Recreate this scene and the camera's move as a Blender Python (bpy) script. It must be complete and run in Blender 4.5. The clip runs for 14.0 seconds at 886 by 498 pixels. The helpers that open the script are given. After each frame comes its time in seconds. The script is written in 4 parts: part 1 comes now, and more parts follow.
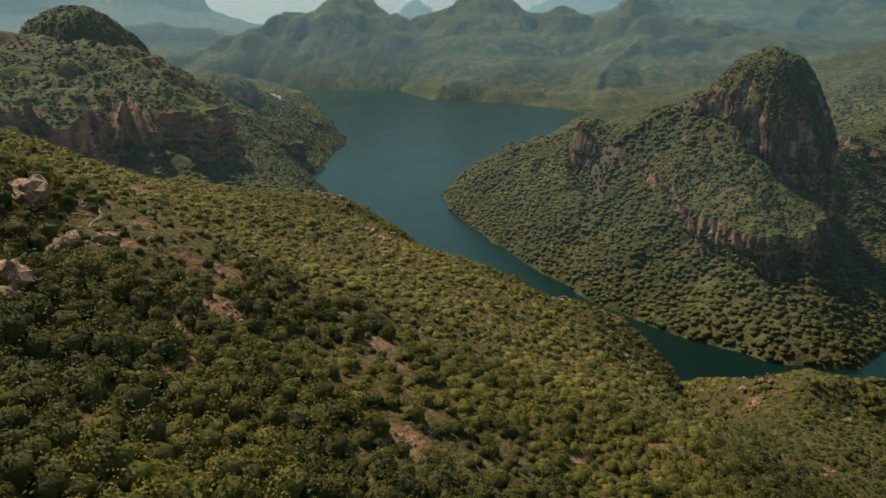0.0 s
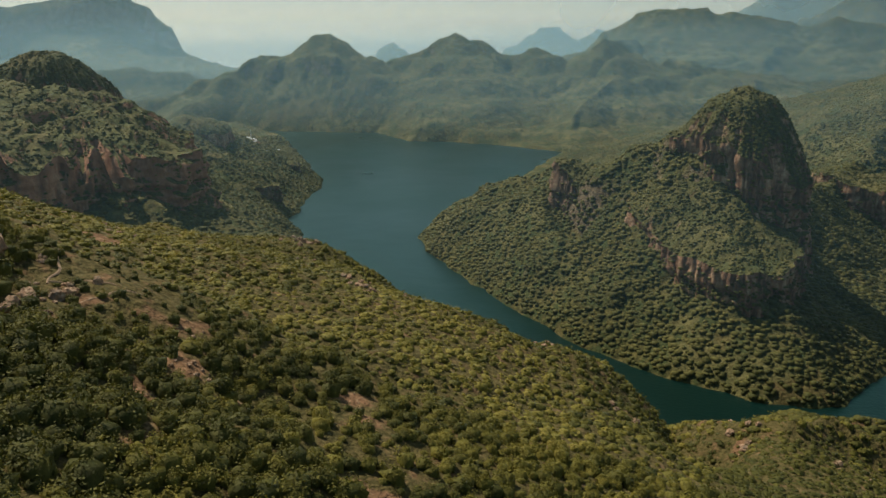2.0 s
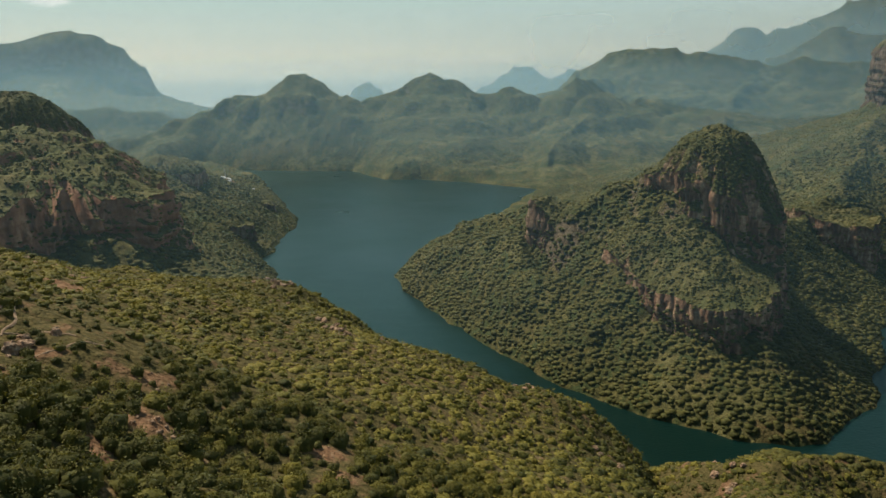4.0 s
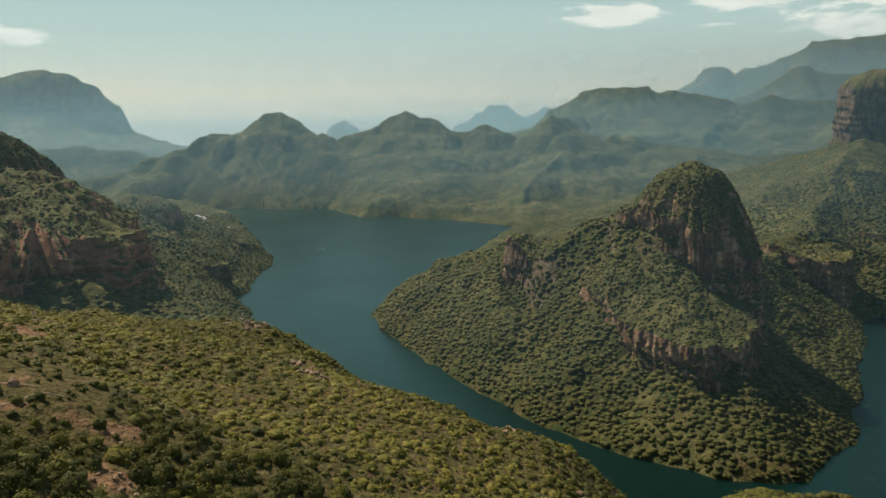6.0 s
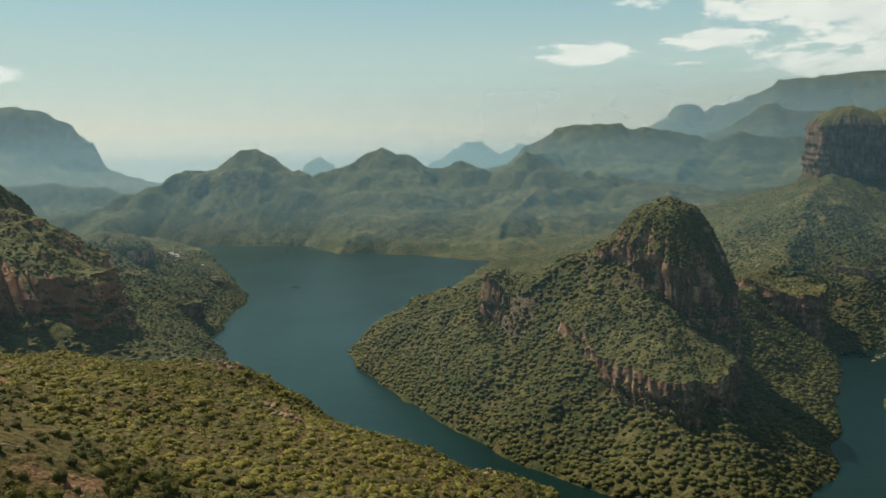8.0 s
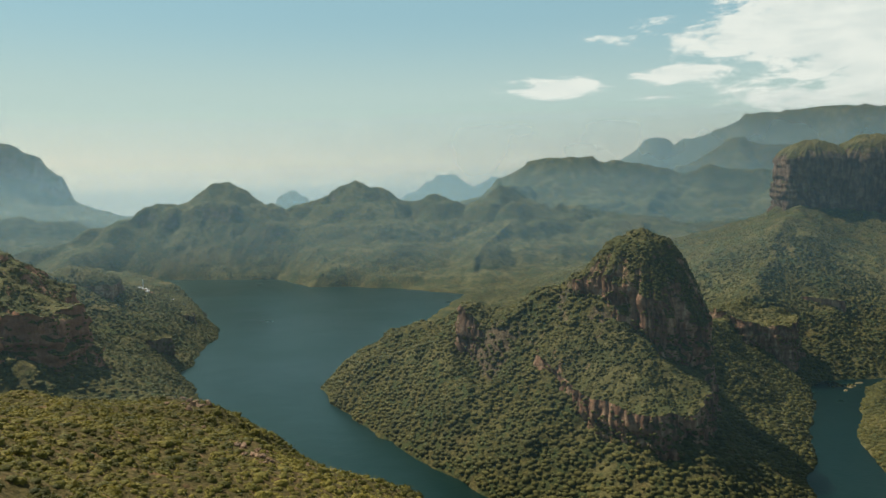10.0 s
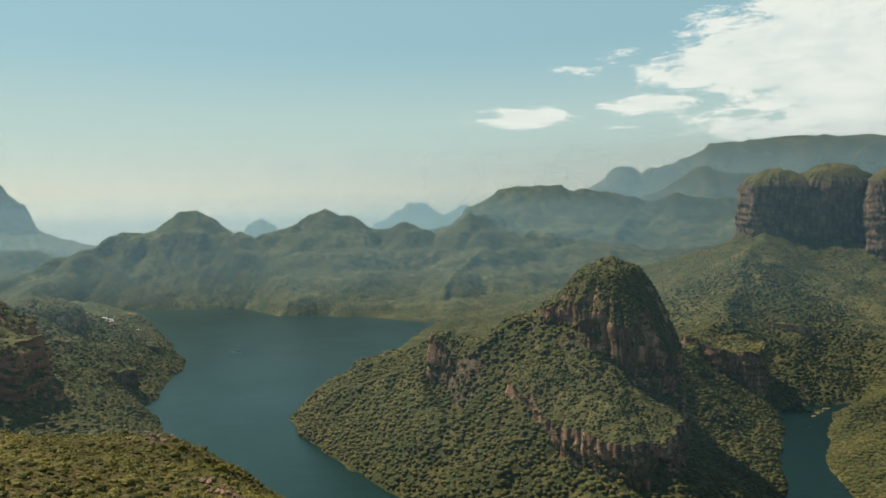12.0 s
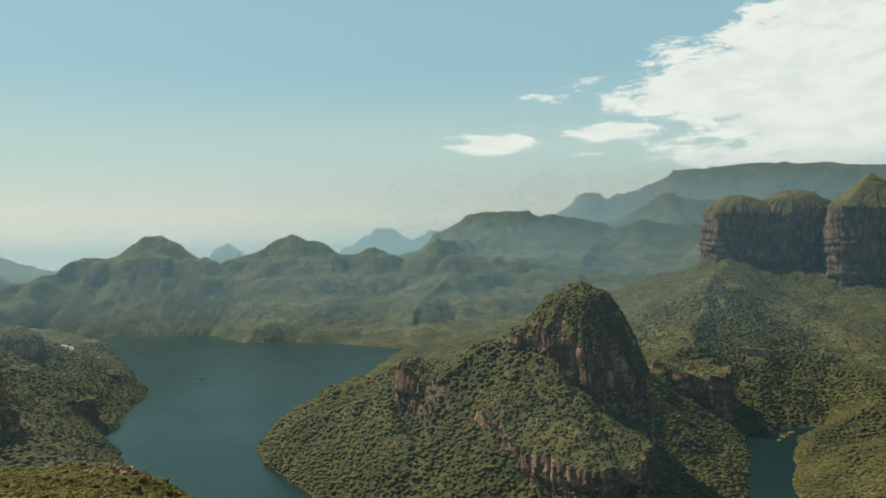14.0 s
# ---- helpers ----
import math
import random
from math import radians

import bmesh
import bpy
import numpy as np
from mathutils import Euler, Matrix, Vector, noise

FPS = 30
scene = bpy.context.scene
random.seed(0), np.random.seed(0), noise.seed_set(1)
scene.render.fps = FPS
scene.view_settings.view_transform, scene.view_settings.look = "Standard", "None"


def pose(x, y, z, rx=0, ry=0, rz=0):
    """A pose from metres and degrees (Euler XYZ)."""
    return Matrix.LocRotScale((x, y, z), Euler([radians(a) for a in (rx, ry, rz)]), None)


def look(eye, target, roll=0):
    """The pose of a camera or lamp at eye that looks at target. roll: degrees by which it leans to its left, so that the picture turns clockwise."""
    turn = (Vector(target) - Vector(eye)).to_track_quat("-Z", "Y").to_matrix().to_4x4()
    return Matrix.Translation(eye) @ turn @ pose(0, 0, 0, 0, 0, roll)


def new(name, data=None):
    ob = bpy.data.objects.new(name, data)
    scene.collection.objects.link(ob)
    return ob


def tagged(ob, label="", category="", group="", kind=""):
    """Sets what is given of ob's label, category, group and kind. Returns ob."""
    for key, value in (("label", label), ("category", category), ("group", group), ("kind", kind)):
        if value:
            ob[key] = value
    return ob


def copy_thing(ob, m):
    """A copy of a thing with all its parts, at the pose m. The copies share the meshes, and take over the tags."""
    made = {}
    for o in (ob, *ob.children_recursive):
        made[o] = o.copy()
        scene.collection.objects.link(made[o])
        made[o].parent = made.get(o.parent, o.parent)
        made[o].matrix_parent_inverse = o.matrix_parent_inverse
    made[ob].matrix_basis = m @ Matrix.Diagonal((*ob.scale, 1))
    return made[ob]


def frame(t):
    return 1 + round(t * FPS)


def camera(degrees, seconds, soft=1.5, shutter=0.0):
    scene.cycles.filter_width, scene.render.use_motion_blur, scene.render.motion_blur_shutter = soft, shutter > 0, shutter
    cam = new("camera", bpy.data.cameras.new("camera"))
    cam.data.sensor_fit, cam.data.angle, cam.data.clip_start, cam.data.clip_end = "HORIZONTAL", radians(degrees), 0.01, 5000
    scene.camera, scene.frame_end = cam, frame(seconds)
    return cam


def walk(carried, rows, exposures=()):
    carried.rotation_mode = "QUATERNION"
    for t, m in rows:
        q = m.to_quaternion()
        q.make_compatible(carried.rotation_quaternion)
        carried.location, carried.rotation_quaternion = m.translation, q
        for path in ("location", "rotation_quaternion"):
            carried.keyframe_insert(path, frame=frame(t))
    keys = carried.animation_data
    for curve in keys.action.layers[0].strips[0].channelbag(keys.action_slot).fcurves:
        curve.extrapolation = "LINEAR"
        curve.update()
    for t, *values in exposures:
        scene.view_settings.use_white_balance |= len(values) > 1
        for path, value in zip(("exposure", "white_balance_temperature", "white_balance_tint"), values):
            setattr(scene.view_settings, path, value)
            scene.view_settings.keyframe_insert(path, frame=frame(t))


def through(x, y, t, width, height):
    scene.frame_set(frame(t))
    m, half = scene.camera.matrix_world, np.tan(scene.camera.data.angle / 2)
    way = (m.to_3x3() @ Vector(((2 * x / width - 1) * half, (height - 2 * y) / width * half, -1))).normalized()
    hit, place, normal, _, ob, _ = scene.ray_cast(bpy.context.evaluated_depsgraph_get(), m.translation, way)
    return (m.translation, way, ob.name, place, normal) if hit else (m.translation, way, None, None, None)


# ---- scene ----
cam = camera(60.0, 14.0, soft=1.5)
# seconds, metres flown forward, yaw, pitch, roll: a level flight 250 m above the lake
FLIGHT = [
    (0.0, 0.12, -0.313, -18.472, -0.022),
    (0.5, 2.37, -0.706, -17.701, -0.146),
    (1.0, 4.51, -1.129, -16.960, -0.241),
    (1.5, 6.55, -1.572, -16.242, -0.313),
    (2.0, 8.49, -2.027, -15.538, -0.367),
    (2.5, 10.33, -2.489, -14.844, -0.408),
    (3.0, 12.09, -2.951, -14.154, -0.438),
    (5.5, 19.74, -5.213, -10.725, -0.532),
    (6.0, 21.06, -5.656, -10.044, -0.550),
    (6.5, 22.33, -6.100, -9.368, -0.570),
    (7.0, 23.54, -6.547, -8.700, -0.591),
    (7.5, 24.70, -7.000, -8.042, -0.613),
    (8.0, 25.81, -7.463, -7.397, -0.635),
    (10.5, 30.68, -9.993, -4.447, -0.732),
    (11.0, 31.53, -10.552, -3.920, -0.742),
    (11.5, 32.34, -11.129, -3.413, -0.747),
    (12.0, 33.12, -11.720, -2.924, -0.746),
    (12.5, 33.86, -12.321, -2.450, -0.739),
    (13.0, 34.56, -12.928, -1.986, -0.726),
    (13.5, 35.23, -13.534, -1.525, -0.706),
    (14.0, 35.86, -14.129, -1.058, -0.681),
]
walk(cam, [(t, pose(-0.001 * y, y, 250, 0, 0, yaw) @ pose(0, 0, 0, 90 + pitch) @ pose(0, 0, 0, 0, 0, roll)) for t, y, yaw, pitch, roll in FLIGHT],
     exposures=[(0.0, 0.03), (4.0, 0.10), (8.0, 0.13), (14.0, 0.18)])

# ---------------------------------------------------------------- light
SUN_AZIMUTH, SUN_HEIGHT = -43.0, 55.0          # degrees east of straight ahead, above the horizon
sun_way = Vector((math.sin(radians(SUN_AZIMUTH)) * math.cos(radians(SUN_HEIGHT)), math.cos(radians(SUN_AZIMUTH)) * math.cos(radians(SUN_HEIGHT)), math.sin(radians(SUN_HEIGHT))))
sun = new("sun", bpy.data.lights.new("sun", "SUN"))
sun.data.energy, sun.data.angle, sun.data.color = 6.0, radians(0.6), (1.0, 0.90, 0.72)
sun.matrix_world = look((0, 0, 900), Vector((0, 0, 900)) - sun_way)


class Nodes:
    """A small hand for node trees: n.add('ShaderNodeMath', operation='ADD') and n.wire(a, b)."""

    def __init__(self, tree):
        self.tree = tree
        tree.nodes.clear()

    def add(self, kind, inputs=None, **props):
        node = self.tree.nodes.new(kind)
        for key, value in props.items():
            setattr(node, key, value)
        for key, value in (inputs or {}).items():
            if isinstance(value, bpy.types.NodeSocket):
                self.tree.links.new(value, node.inputs[key])
            else:
                node.inputs[key].default_value = value
        return node

    def math(self, op, a, b=0.0, clamp=False):
        return self.add("ShaderNodeMath", {0: a, 1: b}, operation=op, use_clamp=clamp).outputs[0]

    def mix(self, fac, a, b, blend="MIX"):
        return self.add("ShaderNodeMix", {0: fac, 6: a, 7: b}, data_type="RGBA", blend_type=blend).outputs[2]

    def ramp(self, fac, *stops):
        node = self.add("ShaderNodeValToRGB", {0: fac})
        elements = node.color_ramp.elements
        while len(elements) < len(stops):
            elements.new(0.5)
        for element, (place, colour) in zip(elements, stops):
            element.position = place
            element.color = (*colour, 1) if isinstance(colour, tuple) else (colour, colour, colour, 1)
        return node.outputs[0]

    def noise(self, vector, scale, detail=4.0, rough=0.55, distort=0.0):
        return self.add("ShaderNodeTexNoise", {"Vector": vector, "Scale": scale, "Detail": detail, "Roughness": rough, "Distortion": distort}).outputs[0]

    def span(self, value, lo, hi):
        return self.add("ShaderNodeMapRange", {0: value, 1: lo, 2: hi, 3: 0.0, 4: 1.0}, interpolation_type="SMOOTHSTEP").outputs[0]


def make_world():
    world = bpy.data.worlds.new("sky")
    scene.world = world
    world.use_nodes = True
    n = Nodes(world.node_tree)
    sky = n.add("ShaderNodeTexSky", sky_type="NISHITA", sun_disc=False, sun_elevation=radians(SUN_HEIGHT), sun_rotation=radians(SUN_AZIMUTH),
                altitude=600.0, air_density=1.0, dust_density=2.5, ozone_density=1.5).outputs[0]
    sky = n.mix(1.0, sky, (0.074, 0.101, 0.092, 1), "MULTIPLY")
    way = n.add("ShaderNodeTexCoord").outputs["Generated"]
    part = n.add("ShaderNodeSeparateXYZ", {0: way})
    x, y, z = part.outputs
    # pale haze that thickens towards the horizon, and the flat lowland dissolving in it below
    sky = n.mix(n.math("MULTIPLY", n.span(z, 0.55, 0.25), 0.75), sky, (0.30, 0.48, 0.52, 1))
    sky = n.mix(n.math("MULTIPLY", n.span(z, 0.22, 0.07), 0.80), sky, (0.49, 0.59, 0.52, 1))
    sky = n.mix(n.math("MULTIPLY", n.span(z, 0.10, 0.0), 0.90), sky, (0.84, 0.68, 0.44, 1))
    plain = n.noise(n.add("ShaderNodeVectorMath", {0: way, 1: (3, 3, 60)}, operation="MULTIPLY").outputs[0], 6.0, 3.0)
    flat = n.mix(plain, (0.40, 0.38, 0.30, 1), (0.55, 0.50, 0.38, 1))
    sky = n.mix(n.span(z, 0.006, -0.016), sky, flat)
    # fair-weather cloud: a torn sheet, with small scraps before it and a cap on the far range
    bearing = n.math("DIVIDE", x, n.math("MAXIMUM", y, 0.05))
    field = n.add("ShaderNodeCombineXYZ", {0: n.math("MULTIPLY", bearing, 1.0), 1: n.math("MULTIPLY", z, 4.2), 2: 0.4}).outputs[0]
    fine = n.noise(field, 13.0, 9.0, 0.68, 0.25)
    broad = n.noise(field, 2.2, 3.0, 0.5)
    torn = n.math("ADD", n.math("MULTIPLY", n.math("SUBTRACT", fine, 0.5), 2.7), n.math("MULTIPLY", n.math("SUBTRACT", broad, 0.5), 0.9))
    sheet = n.math("SUBTRACT", bearing, n.math("ADD", 0.44, n.math("MAXIMUM", n.math("MULTIPLY", n.math("SUBTRACT", z, 0.168), 2.5), n.math("MULTIPLY", n.math("SUBTRACT", 0.168, z), 3.4))))
    sheet = n.math("MULTIPLY", sheet, 5.0)
    cover = sheet
    for at, up, wide, tall in ((0.325, 0.114, 0.10, 0.022), (0.51, 0.128, 0.12, 0.016), (0.46, 0.100, 0.07, 0.006), (0.66, 0.094, 0.22, 0.030), (0.78, 0.118, 0.2, 0.012), (-0.425, 0.088, 0.06, 0.020)):
        dx = n.math("DIVIDE", n.math("SUBTRACT", bearing, at), wide)
        dz = n.math("DIVIDE", n.math("SUBTRACT", z, up), tall)
        scrap = n.math("SUBTRACT", 0.75, n.math("SQRT", n.math("ADD", n.math("MULTIPLY", dx, dx), n.math("MULTIPLY", dz, dz))))
        cover = n.math("MAXIMUM", cover, n.math("MULTIPLY", scrap, 1.15))
    cloud = n.math("MULTIPLY", n.span(n.math("ADD", cover, torn), 0.0, 0.42), n.span(y, 0.05, 0.2))
    shade = n.mix(n.span(fine, 0.35, 0.6), (0.66, 0.71, 0.66, 1), (0.77, 0.80, 0.73, 1))
    sky = n.mix(n.math("MULTIPLY", cloud, 0.92), sky, shade)
    back = n.add("ShaderNodeBackground", {0: sky, 1: 1.0})
    n.add("ShaderNodeOutputWorld", {0: back.outputs[0]})


make_world()


# ---------------------------------------------------------------- materials
def material(name):
    m = bpy.data.materials.new(name)
    m.use_nodes = True
    n = Nodes(m.node_tree)
    return m, n


def finish(n, colour, rough=0.85, bump=None, strength=0.5, distance=0.3, specular=0.2, gloss=(1.0, 1.0, 1.0)):
    inputs = {"Base Color": colour, "Roughness": rough, "Specular IOR Level": specular, "Specular Tint": (*gloss, 1)}
    if bump is not None:
        inputs["Normal"] = n.add("ShaderNodeBump", {"Height": bump, "Strength": strength, "Distance": distance}).outputs[0]
    shader = n.add("ShaderNodeBsdfPrincipled", inputs)
    n.add("ShaderNodeOutputMaterial", {0: shader.outputs[0]})
    return shader


def rock_colour(n, place):
    """Weathered quartzite: buff and red faces, grey lichen, dark water streaks that run down, faint beds."""
    tall = n.add("ShaderNodeVectorMath", {0: place, 1: (1, 1, 0.30)}, operation="MULTIPLY").outputs[0]
    flat = n.add("ShaderNodeVectorMath", {0: place, 1: (0.15, 0.15, 1)}, operation="MULTIPLY").outputs[0]
    streak = n.math("ADD", n.math("MULTIPLY", n.noise(tall, 0.15, 6.0, 0.62, 0.6), 0.6), n.math("MULTIPLY", n.noise(place, 0.05, 5.0, 0.6), 0.4))
    beds = n.noise(flat, 0.35, 4.0, 0.6)
    grain = n.noise(place, 0.7, 5.0, 0.6)
    face = n.ramp(streak, (0.36, (0.045, 0.030, 0.022)), (0.44, (0.115, 0.060, 0.038)), (0.51, (0.225, 0.120, 0.073)), (0.61, (0.40, 0.270, 0.170)))
    grey = n.mix(n.math("MULTIPLY", n.span(grain, 0.45, 0.68), 0.6), face, (0.115, 0.085, 0.062, 1))
    colour = n.mix(n.math("MULTIPLY", n.span(beds, 0.5, 0.7), 0.5), grey, (0.07, 0.045, 0.035, 1))
    height = n.math("ADD", n.math("MULTIPLY", streak, 1.2), n.math("ADD", n.math("MULTIPLY", beds, 0.8), n.math("MULTIPLY", grain, 0.5)))
    return colour, height


def scrub_colour(n, place):
    """Low bushveld seen from far: olive crowns, darker hollows, dry grass and red earth between."""
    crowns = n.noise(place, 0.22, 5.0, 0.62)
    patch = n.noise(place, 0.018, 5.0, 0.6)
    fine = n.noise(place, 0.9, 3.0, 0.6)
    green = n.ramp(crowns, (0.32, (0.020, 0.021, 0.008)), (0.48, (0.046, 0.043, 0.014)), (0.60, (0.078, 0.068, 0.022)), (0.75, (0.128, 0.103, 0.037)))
    dry = n.ramp(fine, (0.3, (0.085, 0.068, 0.027)), (0.7, (0.150, 0.118, 0.048)))
    colour = n.mix(n.math("MULTIPLY", n.span(patch, 0.50, 0.70), 0.65), green, dry)
    broad = n.noise(place, 0.0065, 4.0, 0.6)
    colour = n.mix(n.math("MULTIPLY", n.span(broad, 0.48, 0.62), 0.5), colour, (0.120, 0.107, 0.045, 1))
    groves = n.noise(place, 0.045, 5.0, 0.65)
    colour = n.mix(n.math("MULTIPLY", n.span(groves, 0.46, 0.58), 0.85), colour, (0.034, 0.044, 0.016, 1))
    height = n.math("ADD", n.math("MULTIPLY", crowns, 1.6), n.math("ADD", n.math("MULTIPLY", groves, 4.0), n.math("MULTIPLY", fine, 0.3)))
    return colour, height


def steepness(n):
    """How far a face leans from level, 0 to 1, ruffled by noise."""
    geo = n.add("ShaderNodeNewGeometry")
    up = n.add("ShaderNodeSeparateXYZ", {0: geo.outputs["Normal"]}).outputs[2]
    return up, geo.outputs["Position"]


def make_ground():
    m, n = material("bush_covered_ground")
    up, place = steepness(n)
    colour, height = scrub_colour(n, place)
    open_earth = n.add("ShaderNodeAttribute", attribute_name="tone", attribute_type="GEOMETRY").outputs["Fac"]
    soil_mask = n.math("ADD", n.math("MULTIPLY", open_earth, 0.34), n.math("ADD", 0.14, n.math("MULTIPLY", n.noise(place, 0.16, 6.0, 0.65), 0.62)))
    grass = n.ramp(n.noise(place, 0.6, 6.0, 0.7), (0.3, (0.024, 0.021, 0.008)), (0.5, (0.066, 0.052, 0.019)), (0.7, (0.130, 0.096, 0.042)))
    colour = n.mix(n.math("MULTIPLY", n.span(n.math("ADD", open_earth, n.math("MULTIPLY", n.noise(place, 0.05, 4.0), 0.5)), 0.32, 0.60), 0.8), colour, grass)
    soil = n.ramp(n.noise(place, 0.5, 5.0, 0.65), (0.3, (0.085, 0.048, 0.026)), (0.55, (0.17, 0.095, 0.052)), (0.75, (0.27, 0.19, 0.12)))
    colour = n.mix(n.span(soil_mask, 0.60, 0.75), colour, soil)
    rock, relief = rock_colour(n, place)
    rock = n.mix(0.72, rock, (0.052, 0.052, 0.034, 1))
    rough_up = n.math("ADD", up, n.math("MULTIPLY", n.math("SUBTRACT", n.noise(place, 0.06, 5.0), 0.5), 0.5))
    bare = n.span(rough_up, 0.57, 0.43)
    colour = n.mix(bare, colour, rock)
    finish(n, colour, 0.95, n.math("ADD", height, n.math("MULTIPLY", relief, bare)), 0.9, 1.6, 0.08)
    return m


def make_rock(name, lo=0.50, hi=0.72, dry=0.55, gold=(0.105, 0.086, 0.028, 1), overlay=0.0, stain=(0.050, 0.046, 0.038)):
    """Rock with scrub on whatever is not too steep for it; one even colour is mixed into the rock."""
    m, n = material(name)
    up, place = steepness(n)
    rock, relief = rock_colour(n, place)
    rock = n.mix(overlay, rock, (*stain, 1))
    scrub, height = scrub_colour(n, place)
    rough_up = n.math("ADD", up, n.math("MULTIPLY", n.math("SUBTRACT", n.noise(place, 0.16, 5.0, 0.6), 0.5), 0.9))
    grown = n.span(rough_up, lo, hi)
    straw = n.noise(place, 0.09, 5.0, 0.65)
    scrub = n.mix(n.math("MULTIPLY", n.span(straw, 0.40, 0.62), dry), scrub, gold)
    finish(n, n.mix(grown, rock, scrub), 0.9, n.mix(grown, relief, height), 0.8, 1.2, 0.12)
    return m


def make_boulder():
    m, n = material("pale_sandstone")
    place = n.add("ShaderNodeNewGeometry").outputs["Position"]
    grain = n.noise(place, 1.1, 6.0, 0.65)
    stain = n.noise(place, 0.3, 4.0)
    colour = n.ramp(grain, (0.3, (0.08, 0.050, 0.032)), (0.5, (0.235, 0.145, 0.090)), (0.7, (0.40, 0.29, 0.20)))
    finish(n, n.mix(n.math("MULTIPLY", n.span(stain, 0.52, 0.65), 0.6), colour, (0.12, 0.10, 0.08, 1)), 0.9, grain, 0.8, 0.3)
    return m


def make_leaf(name, dark, mid, light, through=0.22, single=False, gap_shade=0.75):
    """Small leathery leaves; the tone differs from bush to bush and from leaf to leaf."""
    m, n = material(name)
    tone = n.add("ShaderNodeAttribute", attribute_name="tone", attribute_type="GEOMETRY").outputs["Fac"]
    one = n.add("ShaderNodeObjectInfo").outputs["Random"]
    geo = n.add("ShaderNodeNewGeometry")
    leaf = geo.outputs["Random Per Island"]
    spot = n.noise(geo.outputs["Position"], 1.1, 3.0)
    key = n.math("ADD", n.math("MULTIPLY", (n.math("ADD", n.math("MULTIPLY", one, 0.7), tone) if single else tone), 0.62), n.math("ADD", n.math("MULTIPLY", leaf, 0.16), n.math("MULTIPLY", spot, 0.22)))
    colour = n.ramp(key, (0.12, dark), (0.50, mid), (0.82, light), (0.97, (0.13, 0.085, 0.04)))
    # hollows of this noise are darkened: shade between leaves put into the colour
    leaf_gaps = n.noise(geo.outputs["Position"], 2.6, 4.0, 0.7)
    colour = n.mix(n.math("MULTIPLY", n.span(leaf_gaps, 0.47, 0.34), gap_shade), colour, (*[0.45 * c for c in dark], 1))
    relief = n.add("ShaderNodeBump", {"Height": leaf_gaps, "Strength": 0.6, "Distance": 0.4}).outputs[0]
    shader = n.add("ShaderNodeBsdfPrincipled", {"Base Color": colour, "Roughness": 0.65, "Specular IOR Level": 0.2, "Normal": relief})
    thin = n.add("ShaderNodeBsdfTranslucent", {0: colour})
    both = n.add("ShaderNodeMixShader", {0: through, 1: shader.outputs[0], 2: thin.outputs[0]})
    n.add("ShaderNodeOutputMaterial", {0: both.outputs[0]})
    return m


def make_water():
    m, n = material("lake_water")
    place = n.add("ShaderNodeNewGeometry").outputs["Position"]
    ripple = n.math("ADD", n.noise(place, 0.35, 3.0), n.math("MULTIPLY", n.noise(place, 0.03, 3.0), 1.5))
    wind = n.noise(place, 0.004, 4.0, 0.6)
    colour = n.mix(wind, (0.002, 0.008, 0.007, 1), (0.002, 0.011, 0.010, 1))
    finish(n, colour, n.math("ADD", 0.20, n.math("MULTIPLY", wind, 0.22)), ripple, 0.6, 0.4, 0.26, (0.06, 0.96, 0.40))
    return m


def make_plain(name, a, b, scale=2.0, rough=0.8):
    m, n = material(name)
    place = n.add("ShaderNodeNewGeometry").outputs["Position"]
    grain = n.noise(place, scale, 5.0, 0.6)
    finish(n, n.mix(grain, (*a, 1), (*b, 1)), rough, grain, 0.4, 0.1)
    return m


GROUND, ROCK, BOULDER = make_ground(), make_rock("bush_topped_rock", 0.40, 0.64), make_boulder()
CRAG = make_rock("bare_crag_rock", 0.42, 0.66, overlay=0.4)
SUMMIT = make_rock("grassy_summit_rock", 0.26, 0.52, 0.40, (0.072, 0.066, 0.022, 1))
DOME = make_rock("golden_grass_rock", 0.50, 0.72, 0.6, (0.092, 0.086, 0.026, 1), 0.45, (0.30, 0.135, 0.080))
# the same rock made darker: the towers' shaded walls are put into its colour
TOWER_ROCK = make_rock("shade_darkened_rock", 0.40, 0.64, overlay=0.6)
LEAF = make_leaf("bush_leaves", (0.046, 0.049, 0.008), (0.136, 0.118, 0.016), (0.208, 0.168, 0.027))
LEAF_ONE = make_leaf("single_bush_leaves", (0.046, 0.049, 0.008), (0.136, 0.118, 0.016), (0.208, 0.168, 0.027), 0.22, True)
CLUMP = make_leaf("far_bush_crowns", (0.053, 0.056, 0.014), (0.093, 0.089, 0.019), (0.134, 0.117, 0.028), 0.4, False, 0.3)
BARK = make_plain("grey_bark", (0.06, 0.045, 0.035), (0.14, 0.11, 0.085), 6.0)
WATER = make_water()
PLASTER, TIN = make_plain("white_plaster", (0.62, 0.60, 0.55), (0.78, 0.76, 0.70)), make_plain("pale_roof_sheet", (0.45, 0.44, 0.42), (0.62, 0.60, 0.56))
SAND = make_plain("river_sand", (0.06, 0.06, 0.02), (0.16, 0.12, 0.06), 0.4)


# ---------------------------------------------------------------- shape of the land
def lattice(ix, iy, seed):
    h = (ix.astype(np.int64) * 374761393 + iy.astype(np.int64) * 668265263 + seed * 1274126177) & 0xFFFFFFFF
    h = ((h ^ (h >> 13)) * 1274126177) & 0xFFFFFFFF
    return ((h ^ (h >> 16)) & 0xFFFF) / 32767.5 - 1.0


